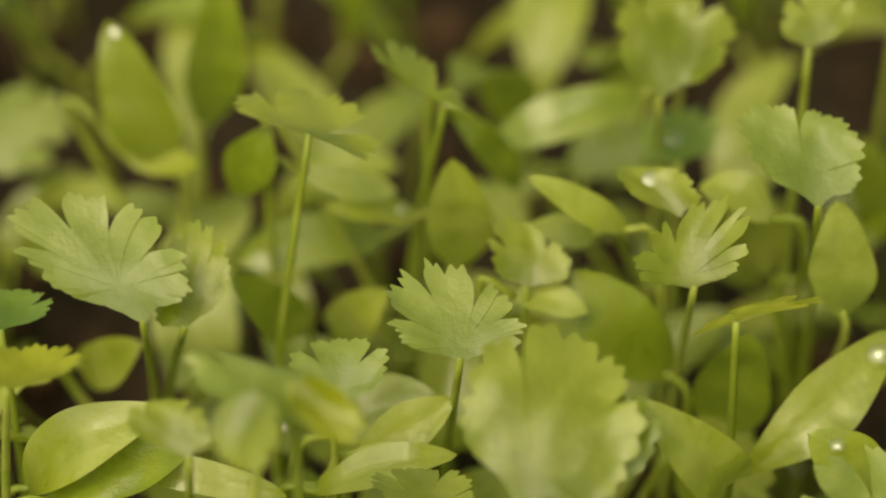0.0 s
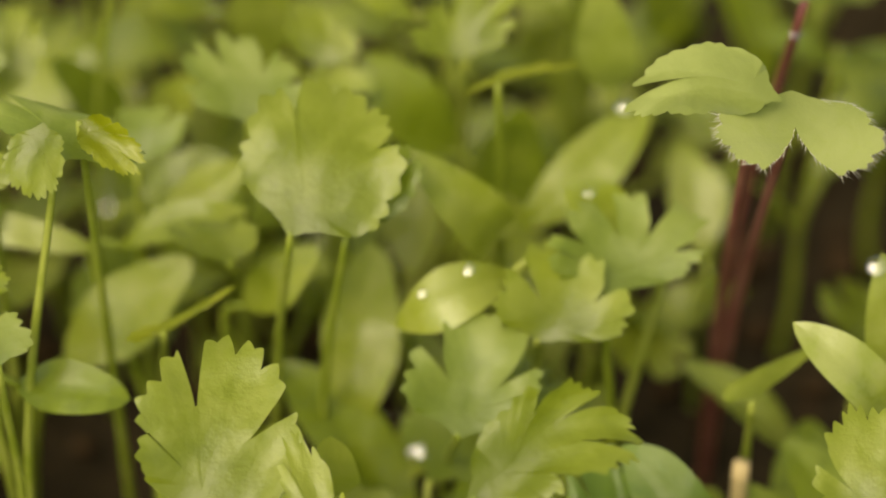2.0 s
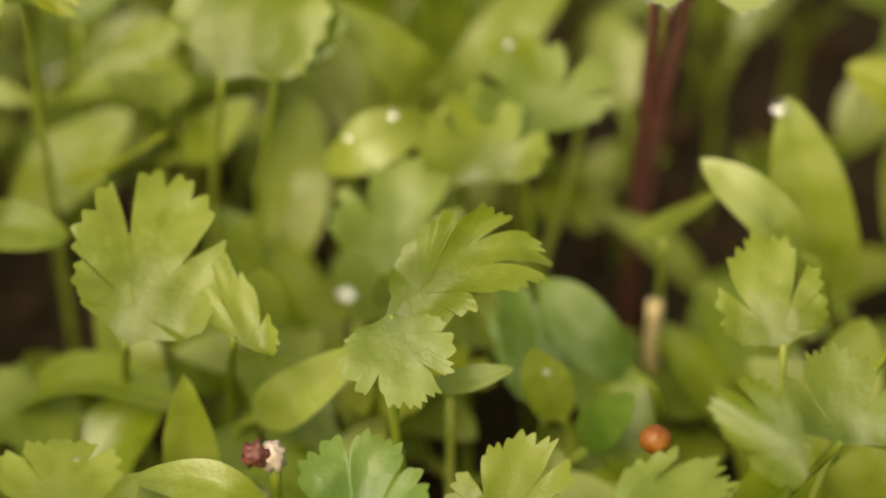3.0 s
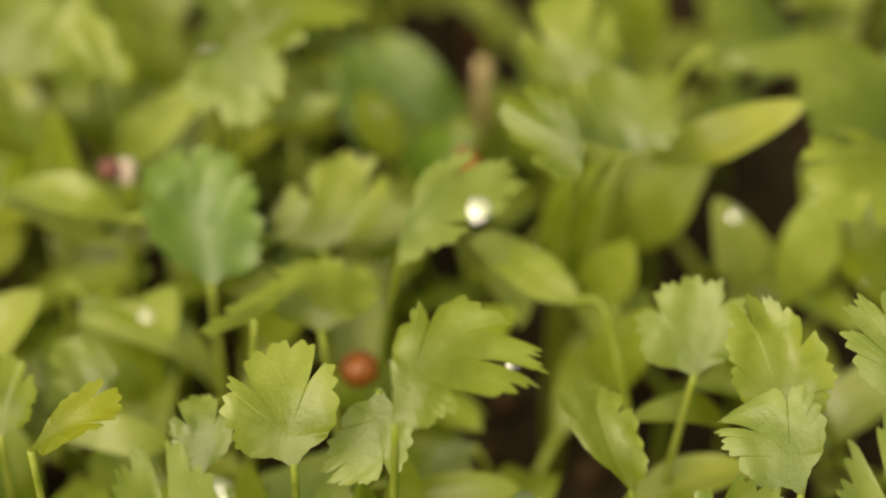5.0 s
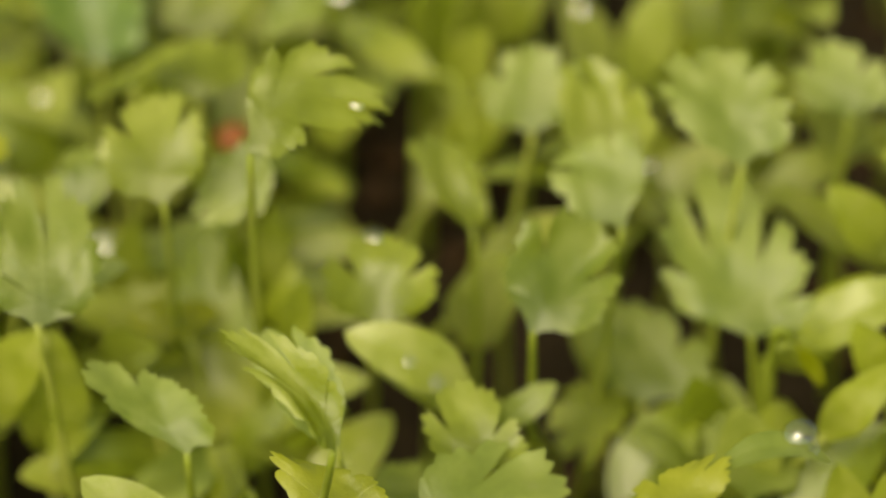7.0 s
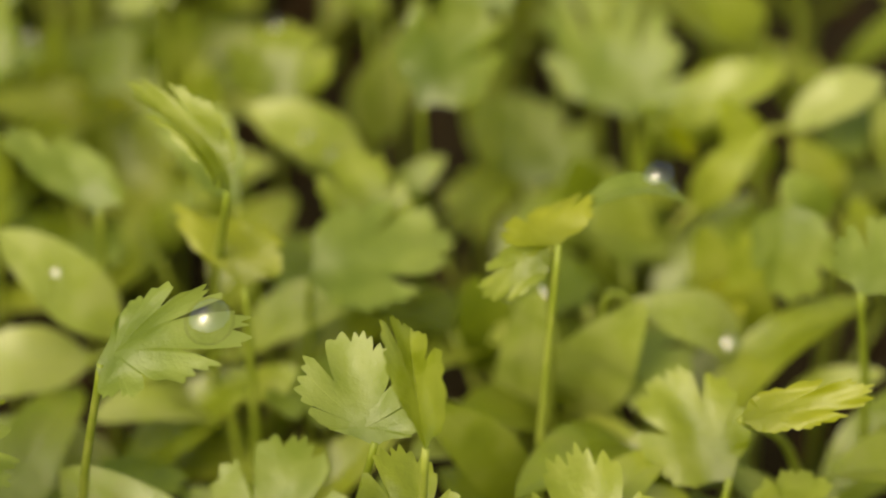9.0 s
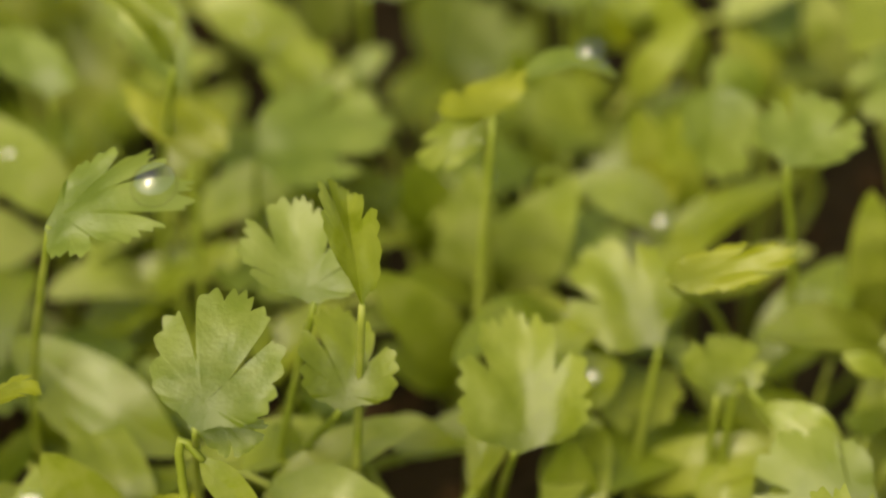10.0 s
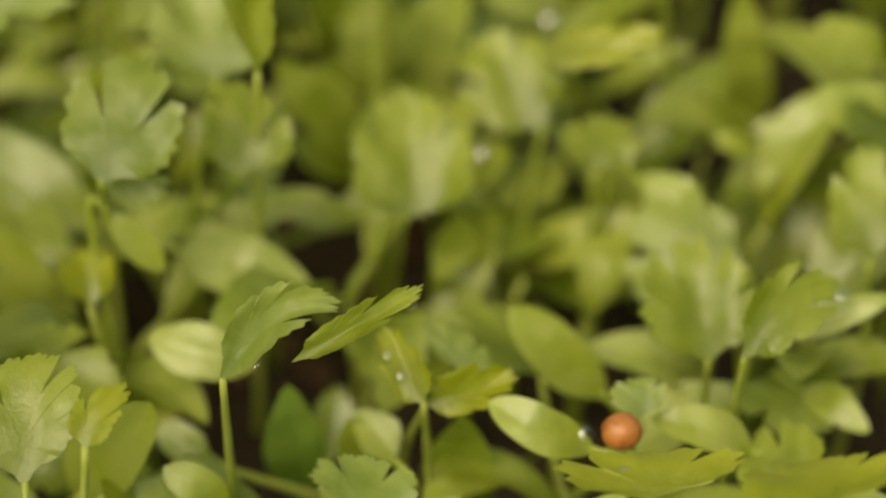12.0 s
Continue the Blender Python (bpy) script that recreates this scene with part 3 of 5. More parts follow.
fan(p, (3.9, -6, 54.4), (-2.8, 5.7, 3), (4.3, -0.7, -2.6), FAN, 3, 0.25, 34, (-1.6, 2.5), arc=(-1.1, -2.1, 0.1))
side_leaf(p, (-12.2, -3.9, 50.4), (-2.6, -0.4, -8), (-2, 0.4, 0.6), STRAPD, 0.1, 35)
side_leaf(p, (-1.4, 1.9, 32.4), (-15, -3.8, 0), (-0.4, 1.9, 1.5), STRAPD, 0.1, 36)
p = plant(20.9, 240.3, "coriander seedling with bright green toothed fan leaf and smooth seed leaves")
fan(p, (-1.2, -11.3, 50.4), (1.5, 8.5, 6.6), (5.6, -0.4, -0.3), FAN, 3, 0.2, 37, (0.5, 4.7), arc=(0.8, 1.3, 1))
side_leaf(p, (-1.3, -2.1, 44.4), (-15.1, -2.7, -4), (-0.6, 2, 0.9), STRAPD, 0.12, 38)
side_leaf(p, (-8.9, 1.4, 32.4), (8.2, 0.7, 4), (0.9, -1.7, -1.2), STRAPD, 0.05, 39)
p = plant(33.9, 227.2, "coriander seedling with bright green toothed fan leaf and smooth seed leaves")
fan(p, (-1, 1.4, 56.4), (0.6, 5.2, 4.4), (3.4, 0, 0), FAN, 3, 0.3, 40, (-0.9, -0.9), arc=(0.6, 0.2, 0.2))
side_leaf(p, (-4, -8, 44.4), (-6.8, 2.4, 2), (0.7, 1.8, 0.7), STRAP, 0.15, 41)
p = plant(21.9, 231.6, "coriander seedling with blue-green toothed fan leaf and smooth seed leaves")
fan(p, (0.2, 0.7, 40.4), (0.5, 6.4, 3), (3.9, 0.3, 0.1), BLUE, 3, 0.15, 42, (0.2, 1.0))
side_leaf(p, (-7.9, -9.8, 40.4), (-6.5, -3.4, 4), (0.2, 1.1, 0.9), STRAPL, 0.1, 43)
p = plant(-7.8, 186.5, "coriander seedling with yellow-green toothed fan leaf and smooth seed leaves")
fan(p, (2.2, -12, 41.5), (1.6, 3.2, 1.1), (4.8, 1.6, 1.8), GOLD, 3, 0.25, 44, (-0.7, 5.9), arc=(0.8, 0.1, 0.3))
side_leaf(p, (-3.1, 4.7, 37.4), (12.1, 0.7, 4), (0.4, -1.4, -0.6), STRAP, 0.15, 45)
p = plant(-0.7, 194.8, "coriander seedling with one bright green toothed fan leaf on thin stem")
fan(p, (0.7, -12, 42.5), (-2.4, 6, 1.5), (4.2, 0.3, 0.1), FAN, 3, 0.2, 46, (-0.2, 10.5), arc=(-0.6, 0.3, 0.1))
p = plant(-20.9, 166.9, "coriander seedling with one pale green toothed fan leaf on thin stem")
fan(p, (2.3, -2.2, 46.5), (-3, 5.3, 3.3), (4.9, 0.4, 0.3), PALE, 3, 0.25, 47, (1.4, 0.3), arc=(-1.1, 0.2, 0.1))
p = plant(-18.0, 173.4, "coriander seedling with bright green toothed fan leaf and smooth seed leaves")
fan(p, (-2.9, -2, 48.5), (-1.2, 4.7, 2.2), (4.3, -0.4, -0.2), FAN, 3, 0.2, 48, (-0.7, -0.1), arc=(-0.9, -0.4, -0.2))
side_leaf(p, (-0.6, -2.2, 38.5), (10.3, -1.9, 0), (-0.3, -2.1, -0.9), STRAPD, 0.15, 49)
p = plant(-24.5, 156.0, "coriander seedling with one pale green toothed fan leaf on thin stem")
fan(p, (2.4, 0.1, 48.5), (0.9, 4.3, 2.5), (2.8, -0, -0), PALE, 3, 0.2, 50, (0.2, 0.7), arc=(-0.5, 0.7, 0.4))
p = plant(28.1, 186.3, "coriander seedling with bright green toothed fan leaf and smooth seed leaves")
fan(p, (-0.8, -12, 40.5), (1.8, 6.4, 7.1), (6, -0.9, -1), FAN, 3, 0.35, 51, (0.2, 8.6), cup=0.25, arc=(1.7, -0.6, -0.7))
side_leaf(p, (-2.9, -4.9, 42.3), (-10.4, -3.4, -3.1), (-0.7, 1.7, 1.5), STRAP, 0.34, 52)
p = plant(34.6, 181.5, "coriander seedling with pale green toothed fan leaf and smooth seed leaves")
fan(p, (-1.5, -3.8, 42.5), (2.2, 8, 6.3), (7.2, -0.3, -0.2), PALE, 5, 0.4, 53, (0.9, 0.6), cup=0.2, gap=0.1, arc=(1.5, 0.2, 0.1))
side_leaf(p, (2.8, 6.6, 40.5), (-7.4, 0.9, 6), (1.3, 1.4, 1.3), STRAP, 0.1, 54)
p = plant(18.1, 179.5, "coriander seedling with one pale green toothed fan leaf on thin stem")
fan(p, (2.2, -12.1, 35.4), (2.7, 8.4, 7.6), (6, -1, -0.9), PALE, 3, 0.4, 55, (-0.1, 5.9), gap=0.1, arc=(0, 0, 0))
p = plant(-4.4, 161.6, "coriander seedling with bright green toothed fan leaf and smooth seed leaves")
fan(p, (2.6, -12, 42.5), (4.9, 11.5, 10.4), (7, -1.9, -1.6), FAN, 3, 0.38, 56, (-0.8, 8.4), gap=0.05, arc=(0, 0, 0))
side_leaf(p, (7.9, -9.9, 19), (-0.5, -1.7, 20), (2.2, 0, 0.3), STRAP, 0.05, 57)
p = plant(18.9, 157.7, "coriander seedling with one bright green toothed fan leaf on thin stem")
fan(p, (1.3, -11.7, 46.9), (14.6, 5.1, 4.7), (1.8, -3.1, -2.8), FAN, 5, 0.34, 58, (-0.4, 9.0), droop=0.2, arc=(0.8, 2.5, 2))
p = plant(5.6, 161.0, "coriander seedling with bright green toothed fan leaf and smooth seed leaves")
fan(p, (2.2, -12, 43.5), (-1.2, 5.8, 5.2), (3.2, -1.3, -1.2), FAN, 3, 0.25, 59, (-0.8, 8.1), arc=(1.4, -1.7, -1.6))
side_leaf(p, (2.9, -4.2, 27), (10, -5.9, 14), (1.2, -1.4, -1.2), STRAPL, 0.1, 60)
side_leaf(p, (3.9, 3.4, 31), (0, -2.6, 10), (2.1, 0.3, -0.1), STRAP, 0.05, 61)
p = plant(24.0, 142.9, "coriander seedling with pale green toothed fan leaf and smooth seed leaves")
fan(p, (-2.7, 3.8, 48.8), (2.5, -7.3, -3.4), (-4.9, -0.9, -0.4), PALE, 3, 0.2, 62, (-0.6, -0.8), arc=(-0.7, -0.1, -0.1))
side_leaf(p, (-12.5, -6, 35), (-12.1, 2, 2), (0.4, 1.7, 0.6), STRAP, 0.2, 63)
side_leaf(p, (0.1, 4.8, 39), (7.7, 0.4, 2), (0.2, -0.9, -0.5), PALE, 0.1, 64)
p = plant(46.9, 178.5, "coriander seedling with one bright green toothed fan leaf on thin stem")
fan(p, (-0.7, -8, 36.5), (2, 4.1, 1.3), (4.8, 2.4, 0.8), FAN, 3, 0.15, 65, (0.2, 1.9), arc=(1.2, 1.9, 0.6))
p = plant(54.4, 149.8, "coriander seedling with deep green toothed fan leaf and smooth seed leaves")
fan(p, (0.7, -0.6, 42.1), (-1.9, 8, 7.2), (4.8, 0.7, 0.6), FAN, 3, 0.4, 66, (0.8, -0.7), arc=(-0.1, -0.7, -0.7))
side_leaf(p, (4.8, -3.8, 24), (8.3, -1.4, 12), (2, -1.6, -1.4), STRAP, 0.1, 67)
side_leaf(p, (13.8, 0.4, 44), (15.6, 4.4, -2), (0.1, -1.1, -1.1), STRAPD, 0.1, 68)
p = plant(52.3, 142.2, "coriander seedling with deep green toothed fan leaf and smooth seed leaves")
fan(p, (5.2, -11.4, 48), (0.2, 6.4, 5.7), (5.6, -0.7, -0.7), FAND, 3, 0.2, 69, (-2.2, 4.8), arc=(0.1, -1, -0.9))
side_leaf(p, (2.7, 1.4, 20), (1.2, 1.2, 16), (3.3, -0.4, -0.3), STRAPD, 0.05, 70)
side_leaf(p, (2.9, -5.1, 24.5), (4.4, -2.6, 10), (1.9, -1.5, -0.5), STRAP, 0.1, 71)
p = plant(22.3, 126.6, "coriander seedling with blue-green toothed fan leaf and smooth seed leaves")
fan(p, (-2.4, -0.6, 36), (0.8, 9.6, 9.6), (6.1, -0.9, -0.9), BLUE, 5, 0.12, 72, (-0.4, 0.4), arc=(-1.2, 0.5, 0.5))
side_leaf(p, (0.8, 9.3, 20.5), (6, -4.9, 12), (2, -1.8, -0.6), STRAP, 0.1, 73)
p = plant(32.5, 135.7, "coriander seedling with one bright green toothed fan leaf on thin stem")
fan(p, (-2.4, -2.1, 34), (2.2, 7, 7), (5.8, 0.5, 0.5), FAN, 3, 0.3, 74, (-0.5, -0.5), arc=(-0.4, -0.3, -0.3))
p = plant(35.1, 125.7, "coriander seedling with pale green toothed fan leaf and smooth seed leaves")
fan(p, (2.5, -4.1, 45), (11.9, 5, 3.6), (-1, -4, -2.9), PALE, 3, 0.3, 75, (-1.0, 1.6), arc=(-2.5, 0.4, 0.3))
side_leaf(p, (6.1, 4.9, 22.5), (6.9, -5.9, 12), (1.6, -1.4, -1.4), STRAP, 0.1, 76)
p = plant(53.0, 138.0, "coriander seedling with deep green toothed fan leaf and smooth seed leaves")
fan(p, (1.5, -11.4, 52), (-8.1, 2.7, 2), (-0.5, 3.5, 2.6), FAND, 3, 0.3, 77, (-0.6, 4.7), arc=(0.4, -0.5, -0.4))
side_leaf(p, (8, 1.3, 40), (14.3, -1.3, 8), (0.7, -1.4, -1.3), GOLD, 0.05, 78)
side_leaf(p, (3.2, -11.2, 22.5), (5.3, -2.3, 12), (2.1, -1, -1.1), STRAP, 0.1, 79)
p = plant(-7.7, 130.4, "coriander seedling with bright green toothed fan leaf and smooth seed leaves")
fan(p, (1.9, -3.6, 45), (0.5, 7, 2.6), (5.4, -0.1, -0), FAN, 3, 0.2, 80, (1.4, -0.8))
side_leaf(p, (2.3, 5.7, 33), (5.9, -2.8, 10), (1.7, -1.3, -1), STRAP, 0.1, 81)
p = plant(37.0, 92.2, "coriander seedling with bright green toothed fan leaf and smooth seed leaves")
fan(p, (0.2, -5, 54.7), (12.7, 3.8, 3.5), (1.7, -3.3, -3), FAN, 5, 0.3, 82, (-0.0, 2.3), droop=0.2, gap=0.06, arc=(-1.5, 2.8, 2))
side_leaf(p, (-4, 0.6, 12.5), (-1.3, 12.1, 20), (3.8, -0.4, 0.7), STRAPD, 0.04, 83)
p = plant(29.2, 97.2, "coriander seedling with bright green toothed fan leaf and smooth seed leaves")
fan(p, (-0.2, -3.7, 44), (-2.1, 8, 7.2), (5.1, 0.9, 0.8), FAN, 3, 0.25, 84, (0.0, 1.5), arc=(-0.2, 0.4, 0.4))
side_leaf(p, (8.4, 5.3, 20.5), (3.1, -0.9, 10), (1.2, -0.6, -0.2), STRAP, 0.2, 85)
side_leaf(p, (-7.9, -1.4, 22.5), (6.6, -5, 6), (0.4, -1.6, -1.5), STRAPD, 0.1, 86)
p = plant(31.8, 97.3, "coriander seedling with pale green toothed fan leaf and smooth seed leaves")
fan(p, (4.3, 4.9, 45.1), (-3.3, -7.3, -4.2), (-3.7, 0.4, 0.2), PALE, 3, 0.2, 87, (-1.2, 0.8), arc=(0.7, -0.9, -0.9))
side_leaf(p, (4.9, 10.9, 13.5), (1.7, -3.4, 21), (2, -0.4, 0), STRAP, 0.05, 88)
p = plant(17.7, 110.1, "coriander seedling with deep green toothed fan leaf and smooth seed leaves")
fan(p, (2.8, -12, 38.5), (-0.6, 5.6, 4.7), (2.9, 0.2, 0.2), FAND, 3, 0.25, 89, (-0.8, 7.8), arc=(0.5, 0.6, 0.5))
side_leaf(p, (-1.5, 4.4, 26.5), (-9.8, 0.5, 2), (0.3, 1.4, 0.9), STRAP, 0.1, 90)
p = plant(9.8, 95.9, "coriander seedling with yellow-green toothed fan leaf and smooth seed leaves")
fan(p, (-2.8, -3, 46.5), (7.7, 3.9, 1.4), (-0.3, -2.6, -0.9), GOLD, 3, 0.3, 91, (0.2, 0.3), arc=(0.6, 1.3, 0.5))
side_leaf(p, (8.6, -4.6, 36.5), (7.1, 0.1, 2), (0.3, -1.3, -0.6), PALE, 0.12, 92)
side_leaf(p, (-3.7, -2.9, 34.5), (7.6, -0.6, 2), (0.2, -1.5, -0.6), STRAP, 0.12, 93)
p = plant(20.9, 78.7, "coriander seedling with deep green toothed fan leaf and smooth seed leaves")
fan(p, (-2.3, -1.1, 42.9), (-0.8, 10.7, 9.7), (5.2, -0.3, -0.2), FAND, 2, 0.5, 94, (0.3, -0.1), gap=0.1, arc=(1.1, -0.8, -0.8))
side_leaf(p, (-4.3, 10, 16.5), (2.5, -3.7, 20), (3, 0.2, -0.4), STRAP, 0.05, 95)
p = plant(47.6, 98.1, "coriander seedling with bright green toothed fan leaf and smooth seed leaves")
fan(p, (0.8, -12, 35.5), (1.1, 6.4, 6.2), (5.5, -0.1, -0.1), FAN, 3, 0.3, 96, (-0.2, 5.7), cup=0.25)
side_leaf(p, (-8.6, 0.2, 19.5), (2.5, -2.6, 14), (1.6, -0.5, -0), STRAP, 0.05, 97)
p = plant(63.3, 85.0, "coriander seedling with deep green toothed fan leaf and smooth seed leaves")
fan(p, (-0.8, -4, 38.9), (6.4, 8, 7.2), (4.6, -2.1, -1.9), FAND, 3, 0.3, 98, (0.1, 1.3), gap=0.08, arc=(0.1, 0.6, 0.6))
side_leaf(p, (-6.9, -2.6, 28.5), (-10.6, 6.9, 4), (1.3, 2.2, 0.5), STRAP, 0.12, 99)
side_leaf(p, (-4, -4.6, 28.5), (5.8, 1.1, 4), (0.7, -0.8, -0.8), PALE, 0.1, 100)
p = plant(85.8, 89.1, "coriander seedling with pale green toothed fan leaf and smooth seed leaves")
fan(p, (-2.3, -1, 32.1), (-1.9, 12.9, 11.7), (7.7, -0.8, -0.6), PALE, 5, 0.3, 101, (0.4, 0.1), gap=0.03, arc=(-0.1, -1.9, -1.9))
side_leaf(p, (0.9, 6.4, 22.5), (7.9, -5.7, 16), (1.7, -1.3, -1.5), STRAP, 0.1, 102)
side_leaf(p, (0.6, -5.9, 36.5), (3.4, -0.1, -6), (-0.6, -0.4, -0.2), GOLD, 0.1, 103)
p = plant(71.2, 76.5, "coriander seedling with pale green toothed fan leaf and smooth seed leaves")
fan(p, (2.7, 14.7, 20.8), (-1, 8, 7.2), (6.1, -0.9, -0.8), PALE, 3, 0.25, 104, (0.8, 0.2), arc=(1.2, -0.2, -0.2))
side_leaf(p, (11.1, 3.9, 18), (-0.4, -1.6, 14), (2.8, -0.2, 0.1), STRAPL, 0.04, 105)
p = plant(66.8, 92.1, "coriander seedling with pale green toothed fan leaf and smooth seed leaves")
fan(p, (4.6, -0.7, 42.4), (-6, 5.3, 4.8), (3.9, 1.8, 1.6), PALE, 3, 0.3, 106, (0.5, 0.3), arc=(0.3, 2.2, 1.6))
side_leaf(p, (-9.6, -10.6, 31.5), (-11.6, 1.6, 6), (1.1, 2, 1.1), STRAP, 0.12, 107)
p = plant(61.5, 110.8, "coriander seedling with pale green toothed fan leaf and smooth seed leaves")
fan(p, (2, -2.5, 40.5), (-0.4, 6.4, 6.4), (5, 0.3, 0.3), PALE, 3, 0.15, 108, (-1.4, -0.2))
side_leaf(p, (-7.2, 12.5, 36), (-10.1, 7.4, 2), (1, 1.7, 0.7), STRAP, 0.12, 109)
p = plant(70.3, 100.1, "coriander seedling with one bright green toothed fan leaf on thin stem")
fan(p, (-1.1, -0.8, 42.5), (-0.3, 8.4, 8.4), (4.8, -1.1, -1.1), FAN, 3, 0.2, 110, (0.5, -0.7), arc=(1.1, 0.1, 0.1))
p = plant(79.1, 91.3, "coriander seedling with deep green toothed fan leaf and smooth seed leaves")
fan(p, (3.5, 5.6, 45.4), (-1.2, 8.7, 7.9), (6.2, -0.5, -0.4), PALE, 5, 0.2, 111, (-0.4, 0.5), arc=(-1, 0.9, 0.9))
side_leaf(p, (1.6, -0.2, 12.5), (-2.4, -4, 16), (2.6, 0.5, 0), STRAPD, 0.05, 112)
p = plant(55.8, 97.4, "coriander seedling with bright green toothed fan leaf and smooth seed leaves")
fan(p, (1.9, 0.5, 36.5), (-2.3, 7.3, 6.1), (3.6, -1, -0.8), FAN, 3, 0.2, 113, (1.1, -0.4), fold=0.2, arc=(-1.6, 1.3, 1.1))
side_leaf(p, (0.9, 7.5, 16.5), (5.1, -4.9, 16), (2.4, -0.9, -1.4), STRAPL, 0.05, 114)
p = plant(23.4, 117.6, "coriander seedling with bright green toothed fan leaf and smooth seed leaves")
fan(p, (1.3, -3.2, 42), (-0.9, 4.2, 0.4), (4.7, 2.4, 1.3), FAN, 3, 0.2, 115, (-0.6, -0.6))
side_leaf(p, (0.2, -8.3, 12.5), (0.5, -1.1, 18), (2.1, 0.1, 0), STRAP, 0.05, 116)
p = plant(32.8, 116.7, "coriander seedling with bright green toothed fan leaf and smooth seed leaves")
fan(p, (-2.3, 0.4, 38), (-2.1, 7.8, 3.1), (5.2, 0.8, 0.3), FAN, 3, 0.2, 117, (0.5, 0.4), arc=(1.2, 0.8, 0.3))
side_leaf(p, (-0.9, -8.5, 13.5), (1.8, -2.7, 17), (3.7, 0.2, -0.7), STRAPD, 0.05, 118)
side_leaf(p, (4.8, -7.9, 26.5), (10.9, 0, 0), (0, -1, -1.1), STRAP, 0.1, 119)
p = plant(48.2, 69.4, "coriander seedling with one pale green toothed fan leaf on thin stem")
fan(p, (-2.7, -2.9, 38.5), (-8.1, 9.2, 5.7), (2.7, 1.7, 1.1), PALE, 3, 0.25, 120, (0.6, -0.2), arc=(0.3, 1.5, 0.9))
p = plant(31.4, 71.4, "coriander seedling with pale green toothed fan leaf and smooth seed leaves")
fan(p, (0.8, -3.4, 36.5), (-4.8, 6.6, 4.8), (5.2, -0.9, -0.6), PALE, 2, 0.35, 121, (0.5, -0.8), cup=0.2, gap=0.1, arc=(-1.3, 0.8, 0.6))
side_leaf(p, (-0.1, -10.5, 24.5), (-13.7, -5.1, 1), (-0.6, 2.6, 1.6), STRAPL, 0.1, 122)
p = plant(60.2, 68.1, "coriander seedling with bright green toothed fan leaf and smooth seed leaves")
fan(p, (-2.6, -0.3, 34.5), (-0.3, 6.5, 5.5), (4.8, -0.7, -0.6), FAN, 3, 0.25, 123, (0.2, 0.7), arc=(-0.1, -0.9, -0.8))
side_leaf(p, (8.5, 1.6, 14), (-1.2, -3.4, 16), (2.8, 0.4, 0), STRAPD, 0.04, 124)
p = plant(42.4, 61.2, "coriander seedling with bright green toothed fan leaf and smooth seed leaves")
fan(p, (3.4, -9.2, 51.5), (-8.9, 6.9, 8.3), (1, 2.1, 0.4), FAN, 3, 0.25, 125, (-1.4, 3.8), arc=(1.6, 0.9, -0.5))
side_leaf(p, (-8.1, -0.8, 27.5), (-10.8, 1.7, 12), (1.9, 1.9, 1.1), STRAPL, 0.08, 126)
side_leaf(p, (2.2, 2.7, 22), (14.7, 0.2, 8), (0.8, -2.2, -0.7), STRAPL, 0.18, 127)
p = plant(32.0, 35.7, "coriander seedling with one pale green toothed fan leaf on thin stem")
fan(p, (3.5, -5.2, 51), (12.9, 2.5, 2.1), (-1.3, -3.8, -3.2), PALE, 5, 0.25, 128, (-1.5, 2.2), arc=(-1.7, 0.5, 0.4))
p = plant(51.5, 64.9, "coriander seedling with one pale green toothed fan leaf on thin stem")
fan(p, (0.3, -5, 34.9), (13.6, 5.4, 2.1), (1.7, -5.3, -2), PALE, 3, 0.35, 129, (-0.1, 0.7))
p = plant(46.1, 51.6, "coriander seedling with yellow-green toothed fan leaf and smooth seed leaves")
fan(p, (0.5, 1.7, 39.5), (-2.6, 6.9, 3.7), (5, -1.2, -0.6), GOLD, 3, 0.2, 130, (0.5, -0.2), arc=(-0.4, 1.8, 0.9))
side_leaf(p, (0.5, 4.9, 23.5), (4.3, -0.4, 4), (0.8, -1, -0.9), STRAP, 0.1, 131)
p = plant(72.7, 43.0, "coriander seedling with yellow-green toothed fan leaf and smooth seed leaves")
fan(p, (1.7, 4.7, 49), (0.4, 5, 1.9), (4.1, 0.8, 0.9), GOLD, 3, 0.2, 132, (-0.7, -2.0), arc=(-1.1, 0, -0.1))
side_leaf(p, (3.4, 9.3, 49), (10, 1.2, 0), (0.1, -1.4, -0.1), PALE, 0.3, 133, own=False)
side_leaf(p, (-1.1, 5.3, 18), (-8.3, -3.6, 16), (2, 0.9, 1.5), STRAP, 0.1, 134)
p = plant(53.3, 30.8, "coriander seedling with pale green toothed fan leaf and smooth seed leaves")
fan(p, (5.1, -2.1, 43.3), (-1.1, 7.3, 6.6), (5.6, -0.4, -0.3), PALE, 3, 0.3, 135, (-1.4, -0.3), arc=(-0.6, -0.5, -0.4))
side_leaf(p, (0.4, -6.8, 26.5), (13.4, -5.2, -2), (-1, -2.5, -1.2), STRAPL, 0.18, 136)
p = plant(60.6, 25.6, "coriander seedling with one bright green toothed fan leaf on thin stem")
fan(p, (2, -2.7, 48), (-1.2, 9.6, 5.6), (2.7, -1.8, -1), FAN, 3, 0.3, 137, fold=0.25, arc=(-0.4, 1.6, 0.9))
p = plant(47.4, 23.1, "coriander seedling with deep green toothed fan leaf and smooth seed leaves")
fan(p, (1.4, -12.9, 45.5), (4, 9, 8.3), (5.4, -1.4, -1.2), FAND, 3, 0.48, 138, (-0.6, 8.6), gap=0.04, arc=(0, 0, 0))
